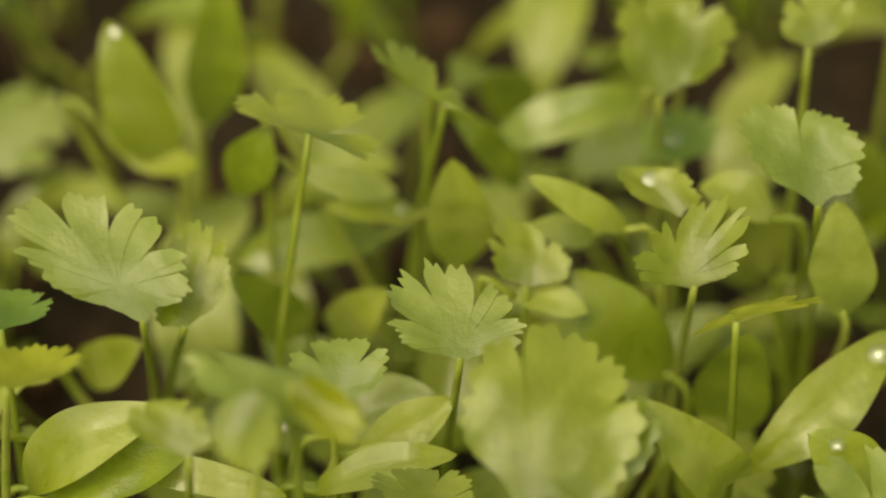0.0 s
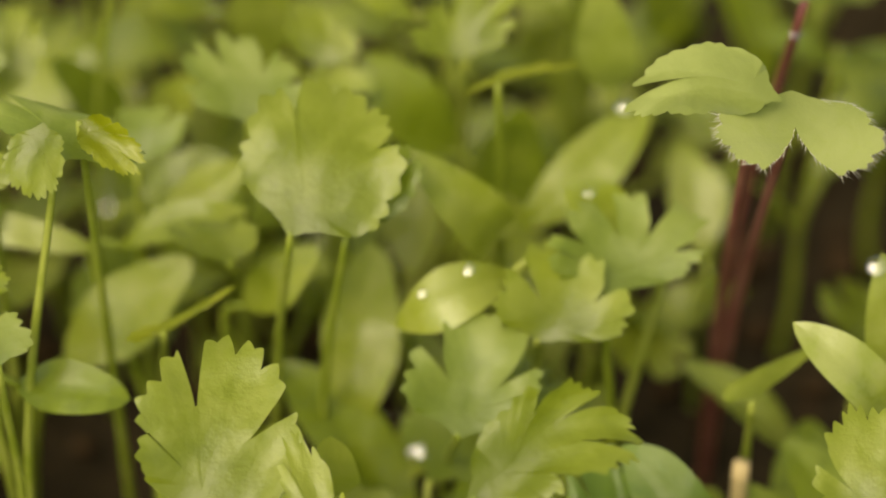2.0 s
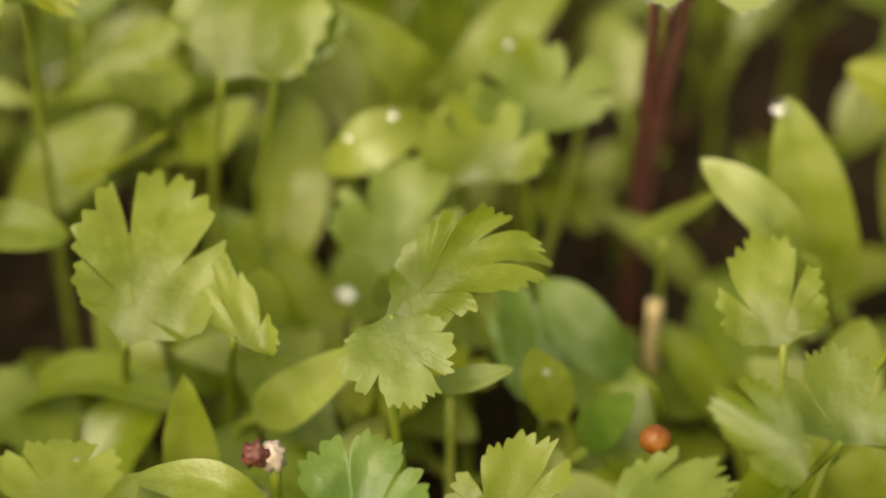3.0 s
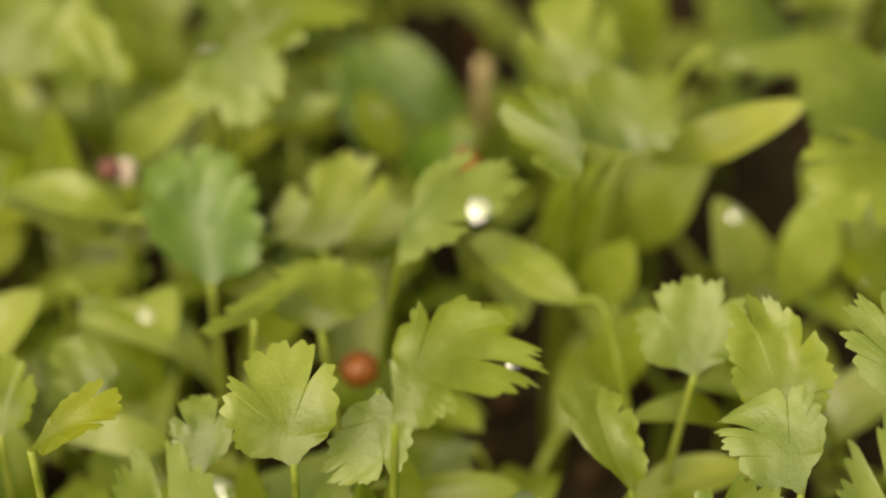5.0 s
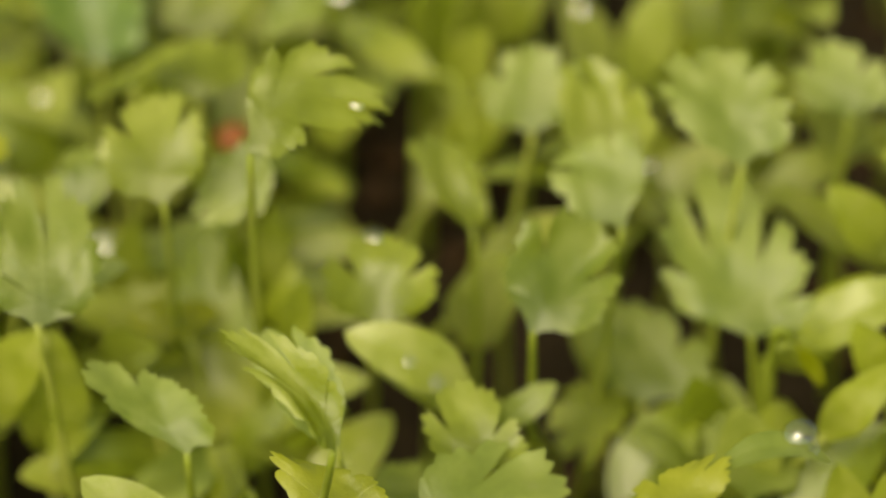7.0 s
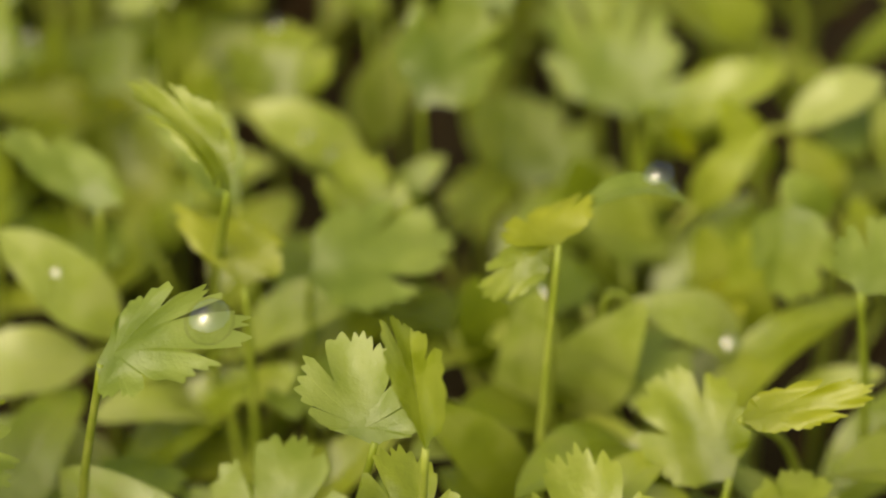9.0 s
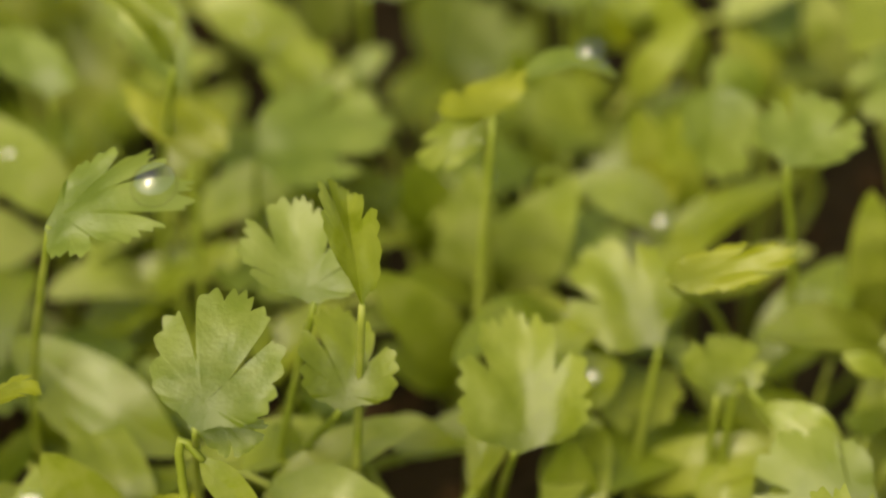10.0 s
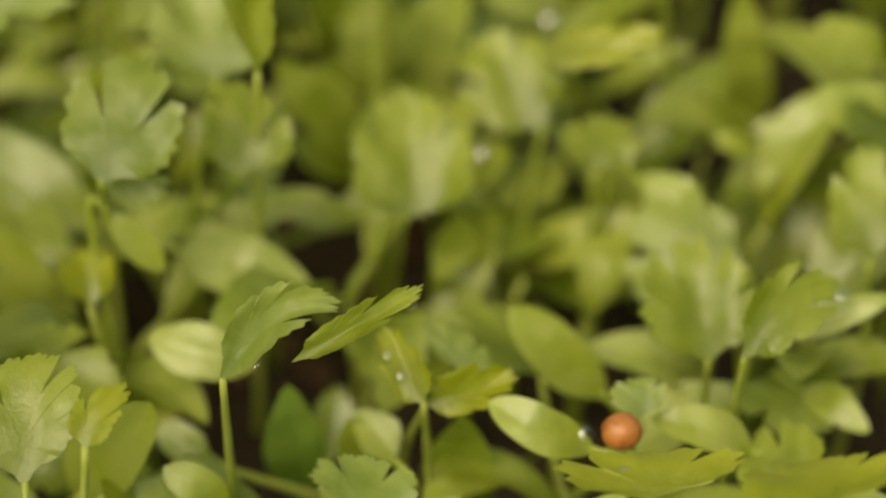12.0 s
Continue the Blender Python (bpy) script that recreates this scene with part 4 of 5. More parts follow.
fan(p, (1.4, -7.7, 44.1), (4.2, -3, -2.7), (-2, -1, -1), FAND, 3, 0.2, 139, (-1.4, 0.9), arc=(1.3, -0.4, -0.5), own=False)
side_leaf(p, (-4.1, 1.2, 14.5), (-8.9, -1.9, 18), (2.1, 1.5, 1.1), STRAP, 0.08, 141)
p = plant(53.3, 33.8, "coriander seedling with deep green toothed fan leaf and smooth seed leaves")
fan(p, (7.2, -12.7, 37.6), (0.1, 7.1, 6.5), (4.4, -0.3, -0.2), FAN, 3, 0.3, 142, (-1.4, 4.0), arc=(0.8, -0.3, -0.3))
side_leaf(p, (-7.2, -0.9, 21.8), (-16.1, 8.1, 7.2), (2, 2.2, 2.1), STRAPD, 0.12, 143)
p = plant(73.7, 36.0, "coriander seedling with pale green toothed fan leaf and smooth seed leaves")
fan(p, (2.1, -11.9, 29.5), (-0.5, 10, 9.1), (6, -0.2, -0.1), FAN, 3, 0.18, 144, (-0.2, 1.9), gap=0.07, arc=(1.1, -0.9, -0.9))
side_leaf(p, (-2.7, -2.8, 22.5), (-8, 1.5, 0), (0.2, 1.5, 0.6), STRAP, 0.25, 145)
p = plant(85.6, 27.1, "coriander seedling with pale green toothed fan leaf and smooth seed leaves")
fan(p, (4.2, 10.9, 29.8), (-6.8, 7, 6.3), (4, 2.2, 2.1), FAN, 3, 0.3, 146, (-0.6, 0.9), arc=(0, 0, 0))
side_leaf(p, (1.4, 8, 14.5), (14.5, -3, 8), (0.6, -2.2, -1), STRAP, 0.12, 147)
side_leaf(p, (-3.7, 5, 6.5), (-0.5, -2.7, 20), (2.7, 0.3, -0.3), STRAPD, 0.05, 148)
p = plant(101.1, 44.0, "coriander seedling with one yellow-green toothed fan leaf on thin stem")
fan(p, (-12.2, -11.1, 41.9), (12.1, 1.5, 2.1), (0.5, -1.3, -1.6), GOLD, 3, 0.15, 149, (2.4, 9.0), cup=-0.1, arc=(0, 0, 0), droop=0.05)
p = plant(94.1, 31.1, "coriander seedling with deep green toothed fan leaf and smooth seed leaves")
fan(p, (0.2, 0.7, 29.2), (1.5, 4.3, 4), (4, -0.6, -0.5), FAN, 3, 0.15, 150, (-0.2, 0.4))
side_leaf(p, (4.3, 0, 28.8), (7.5, -4.4, -3.9), (-1.4, -1.4, -1.3), STRAPL, 0.28, 151)
side_leaf(p, (-3.8, 5.4, 10.5), (11.4, -3.5, 6), (0.4, -1.7, -1.4), STRAPD, 0.1, 152)
p = plant(31.3, 16.5, "coriander seedling with one yellow-green toothed fan leaf on thin stem")
fan(p, (-2, 0.6, 41), (6, 2.9, 1), (-0.1, -1.2, -0.4), GOLD, 3, 0.25, 153, (-0.2, 0.3), arc=(0.7, 1.4, 0.5))
p = plant(96.0, 68.3, "coriander seedling with pale green toothed fan leaf and smooth seed leaves")
fan(p, (0.6, -3.3, 40), (0.8, -5.8, -8.2), (-4.1, 0, 0), PALE, 3, 0.15, 154, (-1.2, 0.6))
side_leaf(p, (-3.2, 1.6, 15.5), (-3.4, -0.1, 18), (2.5, 0.3, 0.3), STRAP, 0.05, 155)
side_leaf(p, (-0.6, -2.4, 15.5), (-2.3, 0.3, 20), (2.3, -0.1, 0.3), STRAP, 0.05, 156)
p = plant(103.2, 49.9, "coriander seedling with pale green toothed fan leaf and smooth seed leaves")
fan(p, (-1.8, -1, 42), (3.2, 6.3, 4.6), (4.8, -1.3, -1), PALE, 3, 0.3, 157, (1.2, -0.1), arc=(0.9, -0.4, -0.3))
side_leaf(p, (10.1, 6.5, 14.5), (-2.9, -4.2, 22), (2.3, 0.2, -0.1), STRAP, 0.05, 158)
p = plant(49.0, 9.9, "coriander seedling with yellow-green toothed fan leaf and smooth seed leaves")
fan(p, (-2.2, 0.5, 31), (-0.5, 5, 3.1), (2.7, -0, -0), GOLD, 3, 0.1, 159, (0.9, -0.9), cup=0.4, arc=(-0.1, 0.8, 0.5))
side_leaf(p, (-0.2, 5, 38.5), (4.7, -1.3, -6), (-1, -0.7, -0.6), STRAP, 0.1, 160)
p = plant(60.8, -6.6, "coriander seedling with pale green toothed fan leaf and smooth seed leaves")
fan(p, (-0.9, -5.2, 41.6), (10.6, 5.1, 4.7), (1.3, -1.5, -1.3), PALE, 3, 0.3, 161, (-0.1, 1.6), arc=(-0.5, 2.4, 0.9))
fan(p, (5.3, -5.9, 44.3), (11.3, 4.8, 4.5), (0.7, -0.9, -0.8), FAN, 3, 0.3, 162, (-1.0, -0.4), droop=0.2, arc=(0.8, 0.3, 0.2), own=False)
side_leaf(p, (1, 12.2, 27.6), (-9.7, 2.2, 1.9), (0.7, 1.6, 1.5), STRAP, 0.12, 163, own=False)
side_leaf(p, (-0.9, -3.4, 25), (-5.6, 1.3, 4), (0.9, 1.2, 0.8), STRAP, 0.1, 164)
p = plant(74.0, 7.7, "coriander seedling with yellow-green toothed fan leaf and smooth seed leaves")
fan(p, (3.1, -12.2, 31.8), (8.4, 1.9, 2.1), (0.7, -1.4, -1.5), GOLD, 3, 0.2, 165, (-0.5, 2.4), cup=0.3, gap=0.1, arc=(0, 0, 0))
side_leaf(p, (-8.1, -2.5, 11), (-1, -1.3, 16), (2.5, -0, 0.4), BLUE, 0.05, 166)
side_leaf(p, (-2.6, -3.9, 17), (-0.9, -2.4, 8), (2, 0, 0.6), STRAP, 0.05, 167)
p = plant(80.9, 1.2, "coriander seedling with pale green toothed fan leaf and smooth seed leaves")
fan(p, (0.2, 0.2, 30), (-1.2, 3.8, 2.8), (3, -0.7, -0.5), PALE, 3, 0.2, 168, (-1.0, -0.2))
side_leaf(p, (0.5, 4.2, 9), (-0.7, -6, 18), (3.1, -0.1, 0.2), STRAPD, 0.05, 169)
p = plant(103.5, 10.3, "coriander seedling with bright green toothed fan leaf and smooth seed leaves")
fan(p, (-0.4, -7.7, 29.9), (-1.8, 8.7, 7.9), (5.6, 0.6, 0.6), FAN, 5, 0.18, 170, (0.0, 0.9), gap=0.05, arc=(0, 0, 0))
side_leaf(p, (-9.1, -2.4, 21), (-9.1, 1.8, 10), (1.6, 1.7, 0.8), STRAP, 0.05, 171)
p = plant(104.4, 1.6, "coriander seedling with bright green toothed fan leaf and smooth seed leaves")
fan(p, (0.8, -4.4, 35), (9.4, 5.6, 4.7), (1.8, -2.2, -1.8), FAN, 3, 0.3, 172, (-0.2, 0.9), gap=0.09, arc=(-0, 1.1, 0.9))
side_leaf(p, (2.4, -5.7, 25), (-9.5, 0.5, 4), (0.6, 1.6, 0.8), STRAP, 0.15, 173)
side_leaf(p, (5.5, 5, 29), (10.2, 1.2, 4), (0.4, -0.9, -0.8), STRAPL, 0.1, 174)
p = plant(47.5, -30.4, "coriander seedling with one pale green toothed fan leaf on thin stem")
fan(p, (-3.3, 8.4, 39.7), (1.2, 8.4, 7.6), (4.9, 0.3, 0.3), FAN, 3, 0.35, 175, (-1.2, -0.3), arc=(-0.8, 1.1, 1.1))
p = plant(48.8, -24.9, "coriander seedling with one yellow-green toothed fan leaf on thin stem")
fan(p, (0.8, 1.6, 45), (3.4, 4.7, 3.3), (1.8, -0.6, -0.4), GOLD, 3, 0.3, 176, (-1.2, -0.3), arc=(-0.8, -0.1, -0))
p = plant(75.7, -29.1, "coriander seedling with one pale green toothed fan leaf on thin stem")
fan(p, (-2.8, -0.2, 42), (-0.6, 5.3, 3.1), (4.5, -0.2, -0.1), PALE, 3, 0.3, 177, (-1.1, -0.2), arc=(-0.4, 0.3, 0.2))
p = plant(94.2, -5.3, "coriander seedling with pale green toothed fan leaf and smooth seed leaves")
fan(p, (1.9, -0.7, 31), (0.1, 3.1, 2.4), (2.6, -0, -0), PALE, 3, 0.2, 178, (-1.3, -0.1), arc=(0, 0.5, 0.4))
side_leaf(p, (-1.9, -2.6, 29), (-9.5, 2.5, 4), (0.8, 1.4, 1), STRAP, 0.1, 179)
p = plant(96.7, -28.1, "coriander seedling with one yellow-green toothed fan leaf on thin stem")
fan(p, (-1.4, 1.8, 41), (0.3, 5.2, 1.4), (8, 0.5, 0.1), GOLD, 3, 0.2, 180, (-1.0, -0.3), cup=0.25)
p = plant(105.4, -30.7, "coriander seedling with one yellow-green toothed fan leaf on thin stem")
fan(p, (2.2, -1.6, 45), (1.7, 6, 1.6), (7, 0.6, 0.2), GOLD, 3, 0.2, 181, (-0.5, 0.4), arc=(0.2, 0.7, 0.2))
p = plant(116.0, 13.9, "coriander seedling with bright green toothed fan leaf and smooth seed leaves")
fan(p, (2.6, -1.3, 33), (-0.1, 8.5, 7.6), (3.9, -0, -0), FAN, 3, 0.15, 182, (1.5, 0.7))
side_leaf(p, (-3.9, -7.5, 23), (5.8, -5.9, 0), (-0.8, -1.3, -0.6), STRAPL, 0.1, 183)
p = plant(45.3, 197.1, "hairy pale green lobed weed leaf on dark red stalks")
hairy(p, (2.9, -20.6, 66.5), (0.9, -5, -5.2), (7.1, -0.2, -0.2), HAIRY, 2, 0.55, 184, (-1.5, 0.5), cup=-0.1, teeth=0.11, gap=0.28, arc=(0, 0, 0))
fan(p, (5.7, -1, 61.5), (-1.2, 5.4, 3.9), (4.7, -0.3, -0.2), PALE, 3, 0.2, 185, (-1.2, 1.0), arc=(0.5, -0.1, -0.1), own=False)
fan(p, (1.9, -22.8, 67.1), (-12.8, 0.4, 0.4), (0.6, 2.1, 2.2), HAIRY, 2, 0.3, 186, (0.1, 0.3), cup=-0.25, teeth=0.11, arc=(0, 1.1, 1.4), own=False, gap=0.1)
p = plant(95.7, 112.9, "coriander seedling with pale green toothed fan leaf and smooth seed leaves")
fan(p, (-1.2, -1.9, 40.5), (-1.2, 5.8, 5.8), (4.6, 0.2, 0.2), PALE, 3, 0.2, 187, (-1.3, -0.9), arc=(-0.1, -0.4, -0.4))
side_leaf(p, (1.8, -12.5, 31.5), (-6.5, -1.4, 10), (1.9, 1, 1.1), STRAP, 0.1, 188)
side_leaf(p, (-0.9, 6.9, 28.5), (-0.3, -0.8, 12), (2.8, 0.3, -0.6), STRAPL, 0.1, 189)
p = plant(-25.0, 236.2, "young seedling with smooth deep green lance-shaped seed leaves")
side_leaf(p, (-0.9, 0.4, 36.4), (-5.3, 2.3, 16), (2.7, 0.4, 1.2), STRAPD, 0.1, 190)
side_leaf(p, (-8.4, 2.8, 40.4), (10.4, -6.9, 0), (-0.6, -1.5, -0.7), STRAP, -0.2, 191)
p = plant(-24.0, 245.8, "young seedling with smooth deep green lance-shaped seed leaves")
side_leaf(p, (0.4, -0.4, 34.4), (2.7, -2.4, 20), (2.5, -0.1, -0.3), STRAPD, 0.05, 192)
p = plant(-16.0, 226.0, "young seedling with smooth pale green lance-shaped seed leaves")
side_leaf(p, (2.8, 0.2, 44.4), (9, 0.7, -3), (-0.3, -1.1, -0.8), STRAPL, 0.1, 193)
side_leaf(p, (2.7, -6.3, 30.4), (-5.3, -8.3, 14), (1.3, 1.5, 0.9), STRAPD, 0.1, 194)
p = plant(0.6, 227.3, "young seedling with smooth fresh green lance-shaped seed leaves")
side_leaf(p, (-2.9, -0.3, 38.4), (-8.6, -1, 2), (0.1, 1.1, 0.7), STRAP, 0.1, 195)
side_leaf(p, (0.7, -3.4, 34.4), (-0.6, -3.4, 16), (2.7, 0.6, -0.3), STRAP, 0.05, 196)
p = plant(-1.3, 231.3, "young seedling with smooth deep green lance-shaped seed leaves")
side_leaf(p, (1.3, 0.7, 48.4), (7.1, 4, -14), (-1.1, -0.9, -0.4), STRAPD, 0.1, 197)
p = plant(46.7, 251.4, "young seedling with smooth deep green lance-shaped seed leaves")
side_leaf(p, (-0.8, -0.9, 16.4), (-5.1, -6, 18), (2.5, 0.2, 0.7), STRAPD, 0.1, 198)
p = plant(24.3, 214.1, "young seedling with smooth deep green lance-shaped seed leaves")
side_leaf(p, (0.4, -1.1, 24.4), (2.3, -6.9, 18), (2.9, -0.4, -1.3), STRAPD, 0.05, 199)
p = plant(-10.9, 224.8, "young seedling with smooth fresh green lance-shaped seed leaves")
side_leaf(p, (1, -1.3, 26.4), (5, -6.6, 12), (1.5, -0.9, -1.2), STRAP, 0.1, 200)
p = plant(64.3, 171.9, "young seedling with smooth fresh green lance-shaped seed leaves")
side_leaf(p, (-0.8, 0.5, 27), (-6.2, 4, 22), (3.3, 0.5, 0.6), STRAP, 0.08, 201)
side_leaf(p, (-5.4, -4.7, 37), (-9.9, 2.3, 10), (1.5, 1.5, 0.8), STRAPL, 0.2, 202)
p = plant(46.7, 165.2, "young seedling with smooth blue-green lance-shaped seed leaves")
side_leaf(p, (-3.3, -3.8, 28), (-8.8, 6.6, 5.9), (1.3, 1.9, 1.7), BLUE, 0.15, 203)
p = plant(37.0, 154.6, "young seedling with smooth blue-green lance-shaped seed leaves")
side_leaf(p, (1.4, -0.3, 25), (4.2, -0.8, 8), (1.4, -0.9, -0.8), BLUE, 0.05, 204)
side_leaf(p, (-0.4, 1.8, 27), (-3.3, -1.1, 10), (1.9, 0.8, 0.4), STRAP, 0.05, 205)
p = plant(74.6, 135.7, "young seedling with smooth fresh green lance-shaped seed leaves")
side_leaf(p, (0.7, 0.4, 26), (3, 1.7, 12), (2.4, -1.1, -0.3), STRAPL, 0.1, 206)
side_leaf(p, (7.8, 7.2, 32), (-4.5, 1, 10), (2, 0.9, 0.4), STRAPD, 0.15, 207)
p = plant(72.7, 139.4, "young seedling with smooth fresh green lance-shaped seed leaves")
side_leaf(p, (-1, -0.1, 24), (-4.1, -0.5, 12), (2.3, 1, 0.3), STRAPL, 0.08, 208)
p = plant(5.5, 132.2, "young seedling with smooth deep green lance-shaped seed leaves")
side_leaf(p, (1.6, -0.9, 30.5), (6.9, -3.9, -10), (-2.2, -0.7, -1.4), STRAPD, 0.1, 209)
side_leaf(p, (-0.7, 0, 16), (5.3, 0.7, 14), (2.6, -0.6, -0.8), STRAPD, 0.05, 210)
p = plant(10.6, 139.4, "young seedling with smooth fresh green lance-shaped seed leaves")
side_leaf(p, (-2.6, 0.1, 30), (-10.4, 0.5, 6), (0.7, 1.6, 0.6), STRAP, 0.15, 211)
side_leaf(p, (0.9, -8, 16), (5.9, 0.1, 8), (1.6, -1.2, -1), STRAPD, 0.05, 212)
p = plant(8.5, 90.5, "young seedling with smooth fresh green lance-shaped seed leaves")
side_leaf(p, (1.3, -0.8, 20.5), (8.2, -4.7, 16), (2.4, -1.6, -1), STRAP, 0.1, 213)
p = plant(71.6, 59.6, "young seedling with smooth pale green lance-shaped seed leaves")
side_leaf(p, (0.2, -0.3, 16), (1.3, -2, 20), (2.6, -0.4, -0.1), STRAPL, 0.05, 214)
side_leaf(p, (4.9, -0.1, 18), (6.1, -6.3, 20), (2.9, -1.4, -1.2), STRAPL, 0.08, 215)
p = plant(79.3, 57.5, "young seedling with smooth pale green lance-shaped seed leaves")
side_leaf(p, (2.4, 0.3, 34), (10.6, 1.4, -8), (-1.1, -2.3, -0.8), STRAPL, 0.22, 216)
side_leaf(p, (-7.5, -7.3, 14), (-8, -0.5, 6), (0.8, 1.3, 1), STRAPD, 0.1, 217)
p = plant(114.1, 34.9, "young seedling with smooth pale green lance-shaped seed leaves")
side_leaf(p, (-0.4, -0.6, 10.5), (-0.7, 10.4, 15), (4.2, 0.1, 0.2), STRAPL, 0.05, 218)
side_leaf(p, (-3.3, 2.5, 26.5), (-4.4, 0.4, 2), (0.4, 0.6, 0.7), STRAP, 0.1, 219)
p = plant(44.5, -4.0, "young seedling with smooth fresh green lance-shaped seed leaves")
side_leaf(p, (1.4, -0.5, 21), (7.5, -2.4, 14), (2.4, -1, -1.5), STRAP, 0.05, 220)
p = plant(125.6, 32.1, "young seedling with smooth pale green lance-shaped seed leaves")
side_leaf(p, (-2.4, -0.4, 33), (-8.4, -1.4, 6), (1.2, 2, 1.4), STRAPL, 0.1, 221)
side_leaf(p, (-1.5, 11.1, 33), (-7.4, -0.9, 6), (1.3, 1.9, 1), STRAP, 0.12, 222)
p = plant(85.0, 86.9, "young seedling with smooth fresh green lance-shaped seed leaves")
side_leaf(p, (2.6, 0.4, 31.5), (11.6, 1.7, 6), (1, -2.1, -0.8), STRAP, 0.15, 223)
side_leaf(p, (4.4, -7.8, 27.5), (6.1, -0.4, 10), (1.4, -1, -0.8), STRAP, 0.1, 224)
p = plant(101.9, 68.0, "young seedling with smooth pale green lance-shaped seed leaves")
side_leaf(p, (-1.5, 0.5, 33.5), (-3.5, 1.1, 6), (1.8, 0.8, 0.7), PALE, 0.1, 225)
side_leaf(p, (6.1, 7.2, 20), (-3.4, 0.4, 12), (2.3, 0.3, 0.5), STRAP, 0.08, 226)
p = plant(89.4, 130.9, "young seedling with smooth deep green lance-shaped seed leaves")
side_leaf(p, (-1.6, 1.1, 28.5), (-7, 4.6, 10), (2.1, 0.8, 1), STRAPD, 0.1, 227)
side_leaf(p, (2.6, 4.1, 32.5), (-5.1, 5, 4), (1.3, 0.7, 0.8), STRAP, 0.1, 228)
p = plant(96.3, 82.5, "young seedling with smooth pale green lance-shaped seed leaves")
side_leaf(p, (2.7, 0.8, 34), (9.7, 3, 4), (0.9, -2, -0.6), STRAPL, 0.2, 229)
side_leaf(p, (0.7, 2, 26), (-4.7, -0.8, 12), (1.9, 0.3, 0.8), STRAP, 0.08, 230)
p = plant(105.1, 82.2, "young seedling with smooth fresh green lance-shaped seed leaves")
side_leaf(p, (-1.2, 0, 24), (-4.4, 0.2, 10), (2.1, 0.9, 0.5), STRAP, 0.08, 231)
side_leaf(p, (7, 2, 26), (-4.3, 2, 10), (2.4, 0.7, 0.6), STRAPL, 0.1, 232)
p = plant(72.8, 124.0, "young seedling with smooth fresh green lance-shaped seed leaves")
side_leaf(p, (-1, -0.5, 24.5), (-4.5, -2.3, 12), (2.3, 1, 0.6), STRAP, 0.1, 233)
p = plant(8.4, 135.1, "young seedling with smooth pale green lance-shaped seed leaves")
side_leaf(p, (1.4, -0.8, 20.5), (6.4, -4, 12), (2.1, -1, -1.2), STRAPL, 0.1, 234)

p = plant(34.3, 169.2, "coriander seedling with one blue-green toothed fan leaf on thin stem")
fan(p, (0.9, -9.6, 24), (-2.5, 9.9, 8.9), (3.9, -0.8, -0.7), BLUE, 3, 0.2, 301)
p = plant(74.9, 58.7, "coriander seedling with yellow-green toothed fan leaf hanging from its stem")
fan(p, (-1, -10, 48.4), (-6.4, -3.4, -3.1), (1, -1.5, -1.4), FAN, 3, 0.25, 302)
p = plant(78.3, 4.1, "coriander seedling with one yellow-green toothed fan leaf on thin stem")
fan(p, (-1, -10, 33.1), (-4, 5.3, 4.8), (1.7, 0.8, 0.7), GOLD, 3, 0.2, 303, teeth=0.28)
p = plant(-10.6, 184.1, "coriander seedling with one yellow-green toothed fan leaf drooping sideways")
fan(p, (-1, -8, 64.1), (5.5, -3.2, -2.9), (-1, -1.2, -1.1), GOLD, 2, 0.2, 304)
p = plant(82.0, 40.7, "young seedling with smooth fresh green lance-shaped seed leaf")
side_leaf(p, (-1, -4, 23.7), (5.2, 3.7, 2.3), (1.4, -1.7, -1), STRAP, 0.08, 305)
p = plant(73.2, 186.9, "young seedling with smooth yellow-green lance-shaped seed leaf")
side_leaf(p, (-0.5, -6, 41.9), (-8.6, 4.4, 3.4), (0.8, 1.7, 1.4), GOLD, 0.1, 306)
p = plant(3.3, 109.6, "coriander seedling with one bright green toothed fan leaf on thin stem")
fan(p, (-0.5, -6, 38.1), (0.8, 6, 4.7), (3, -0.2, -0.2), FAN, 3, 0.25, 307)
p = plant(11.0, 123.0, "coriander seedling with one deep green toothed fan leaf on thin stem")
fan(p, (-0.5, -6, 30.1), (-4.9, 4.6, 3.6), (2.2, 1.5, 1.2), FAND, 3, 0.25, 308)
p = plant(75.0, 4.8, "coriander seedling with smooth green seed leaves in the gap")
side_leaf(p, (-0.5, -6, 22), (-3.5, 3.6, 2.8), (1.4, 0.9, 0.7), STRAP, 0.08, 309)
side_leaf(p, (-17.6, -2.9, 20.1), (-4.8, 2.3, 1.8), (0.8, 1.1, 0.9), STRAPD, 0.1, 310)
p = plant(68.8, 15.1, "coriander seedling with deep green seed leaves in the gap")
side_leaf(p, (-0.5, -6, 12), (0.9, 5.9, 4.7), (1.8, -0.2, -0.1), STRAPD, 0.08, 311)
side_leaf(p, (9.4, 13.4, 14), (6.7, 2.3, 1.9), (0.7, -1.4, -1.1), STRAPD, 0.1, 312)
p = plant(45.3, 209.1, "coriander seedling with smooth broad seed leaf beside the weed")
side_leaf(p, (-0.5, -6, 26), (-2.1, 8.8, 6.9), (2.6, 0.4, 0.3), STRAP, 0.08, 313)
side_leaf(p, (1.6, 9.2, 30), (-4.8, 4.3, 3.4), (1.4, 1, 0.8), STRAPD, 0.08, 314)

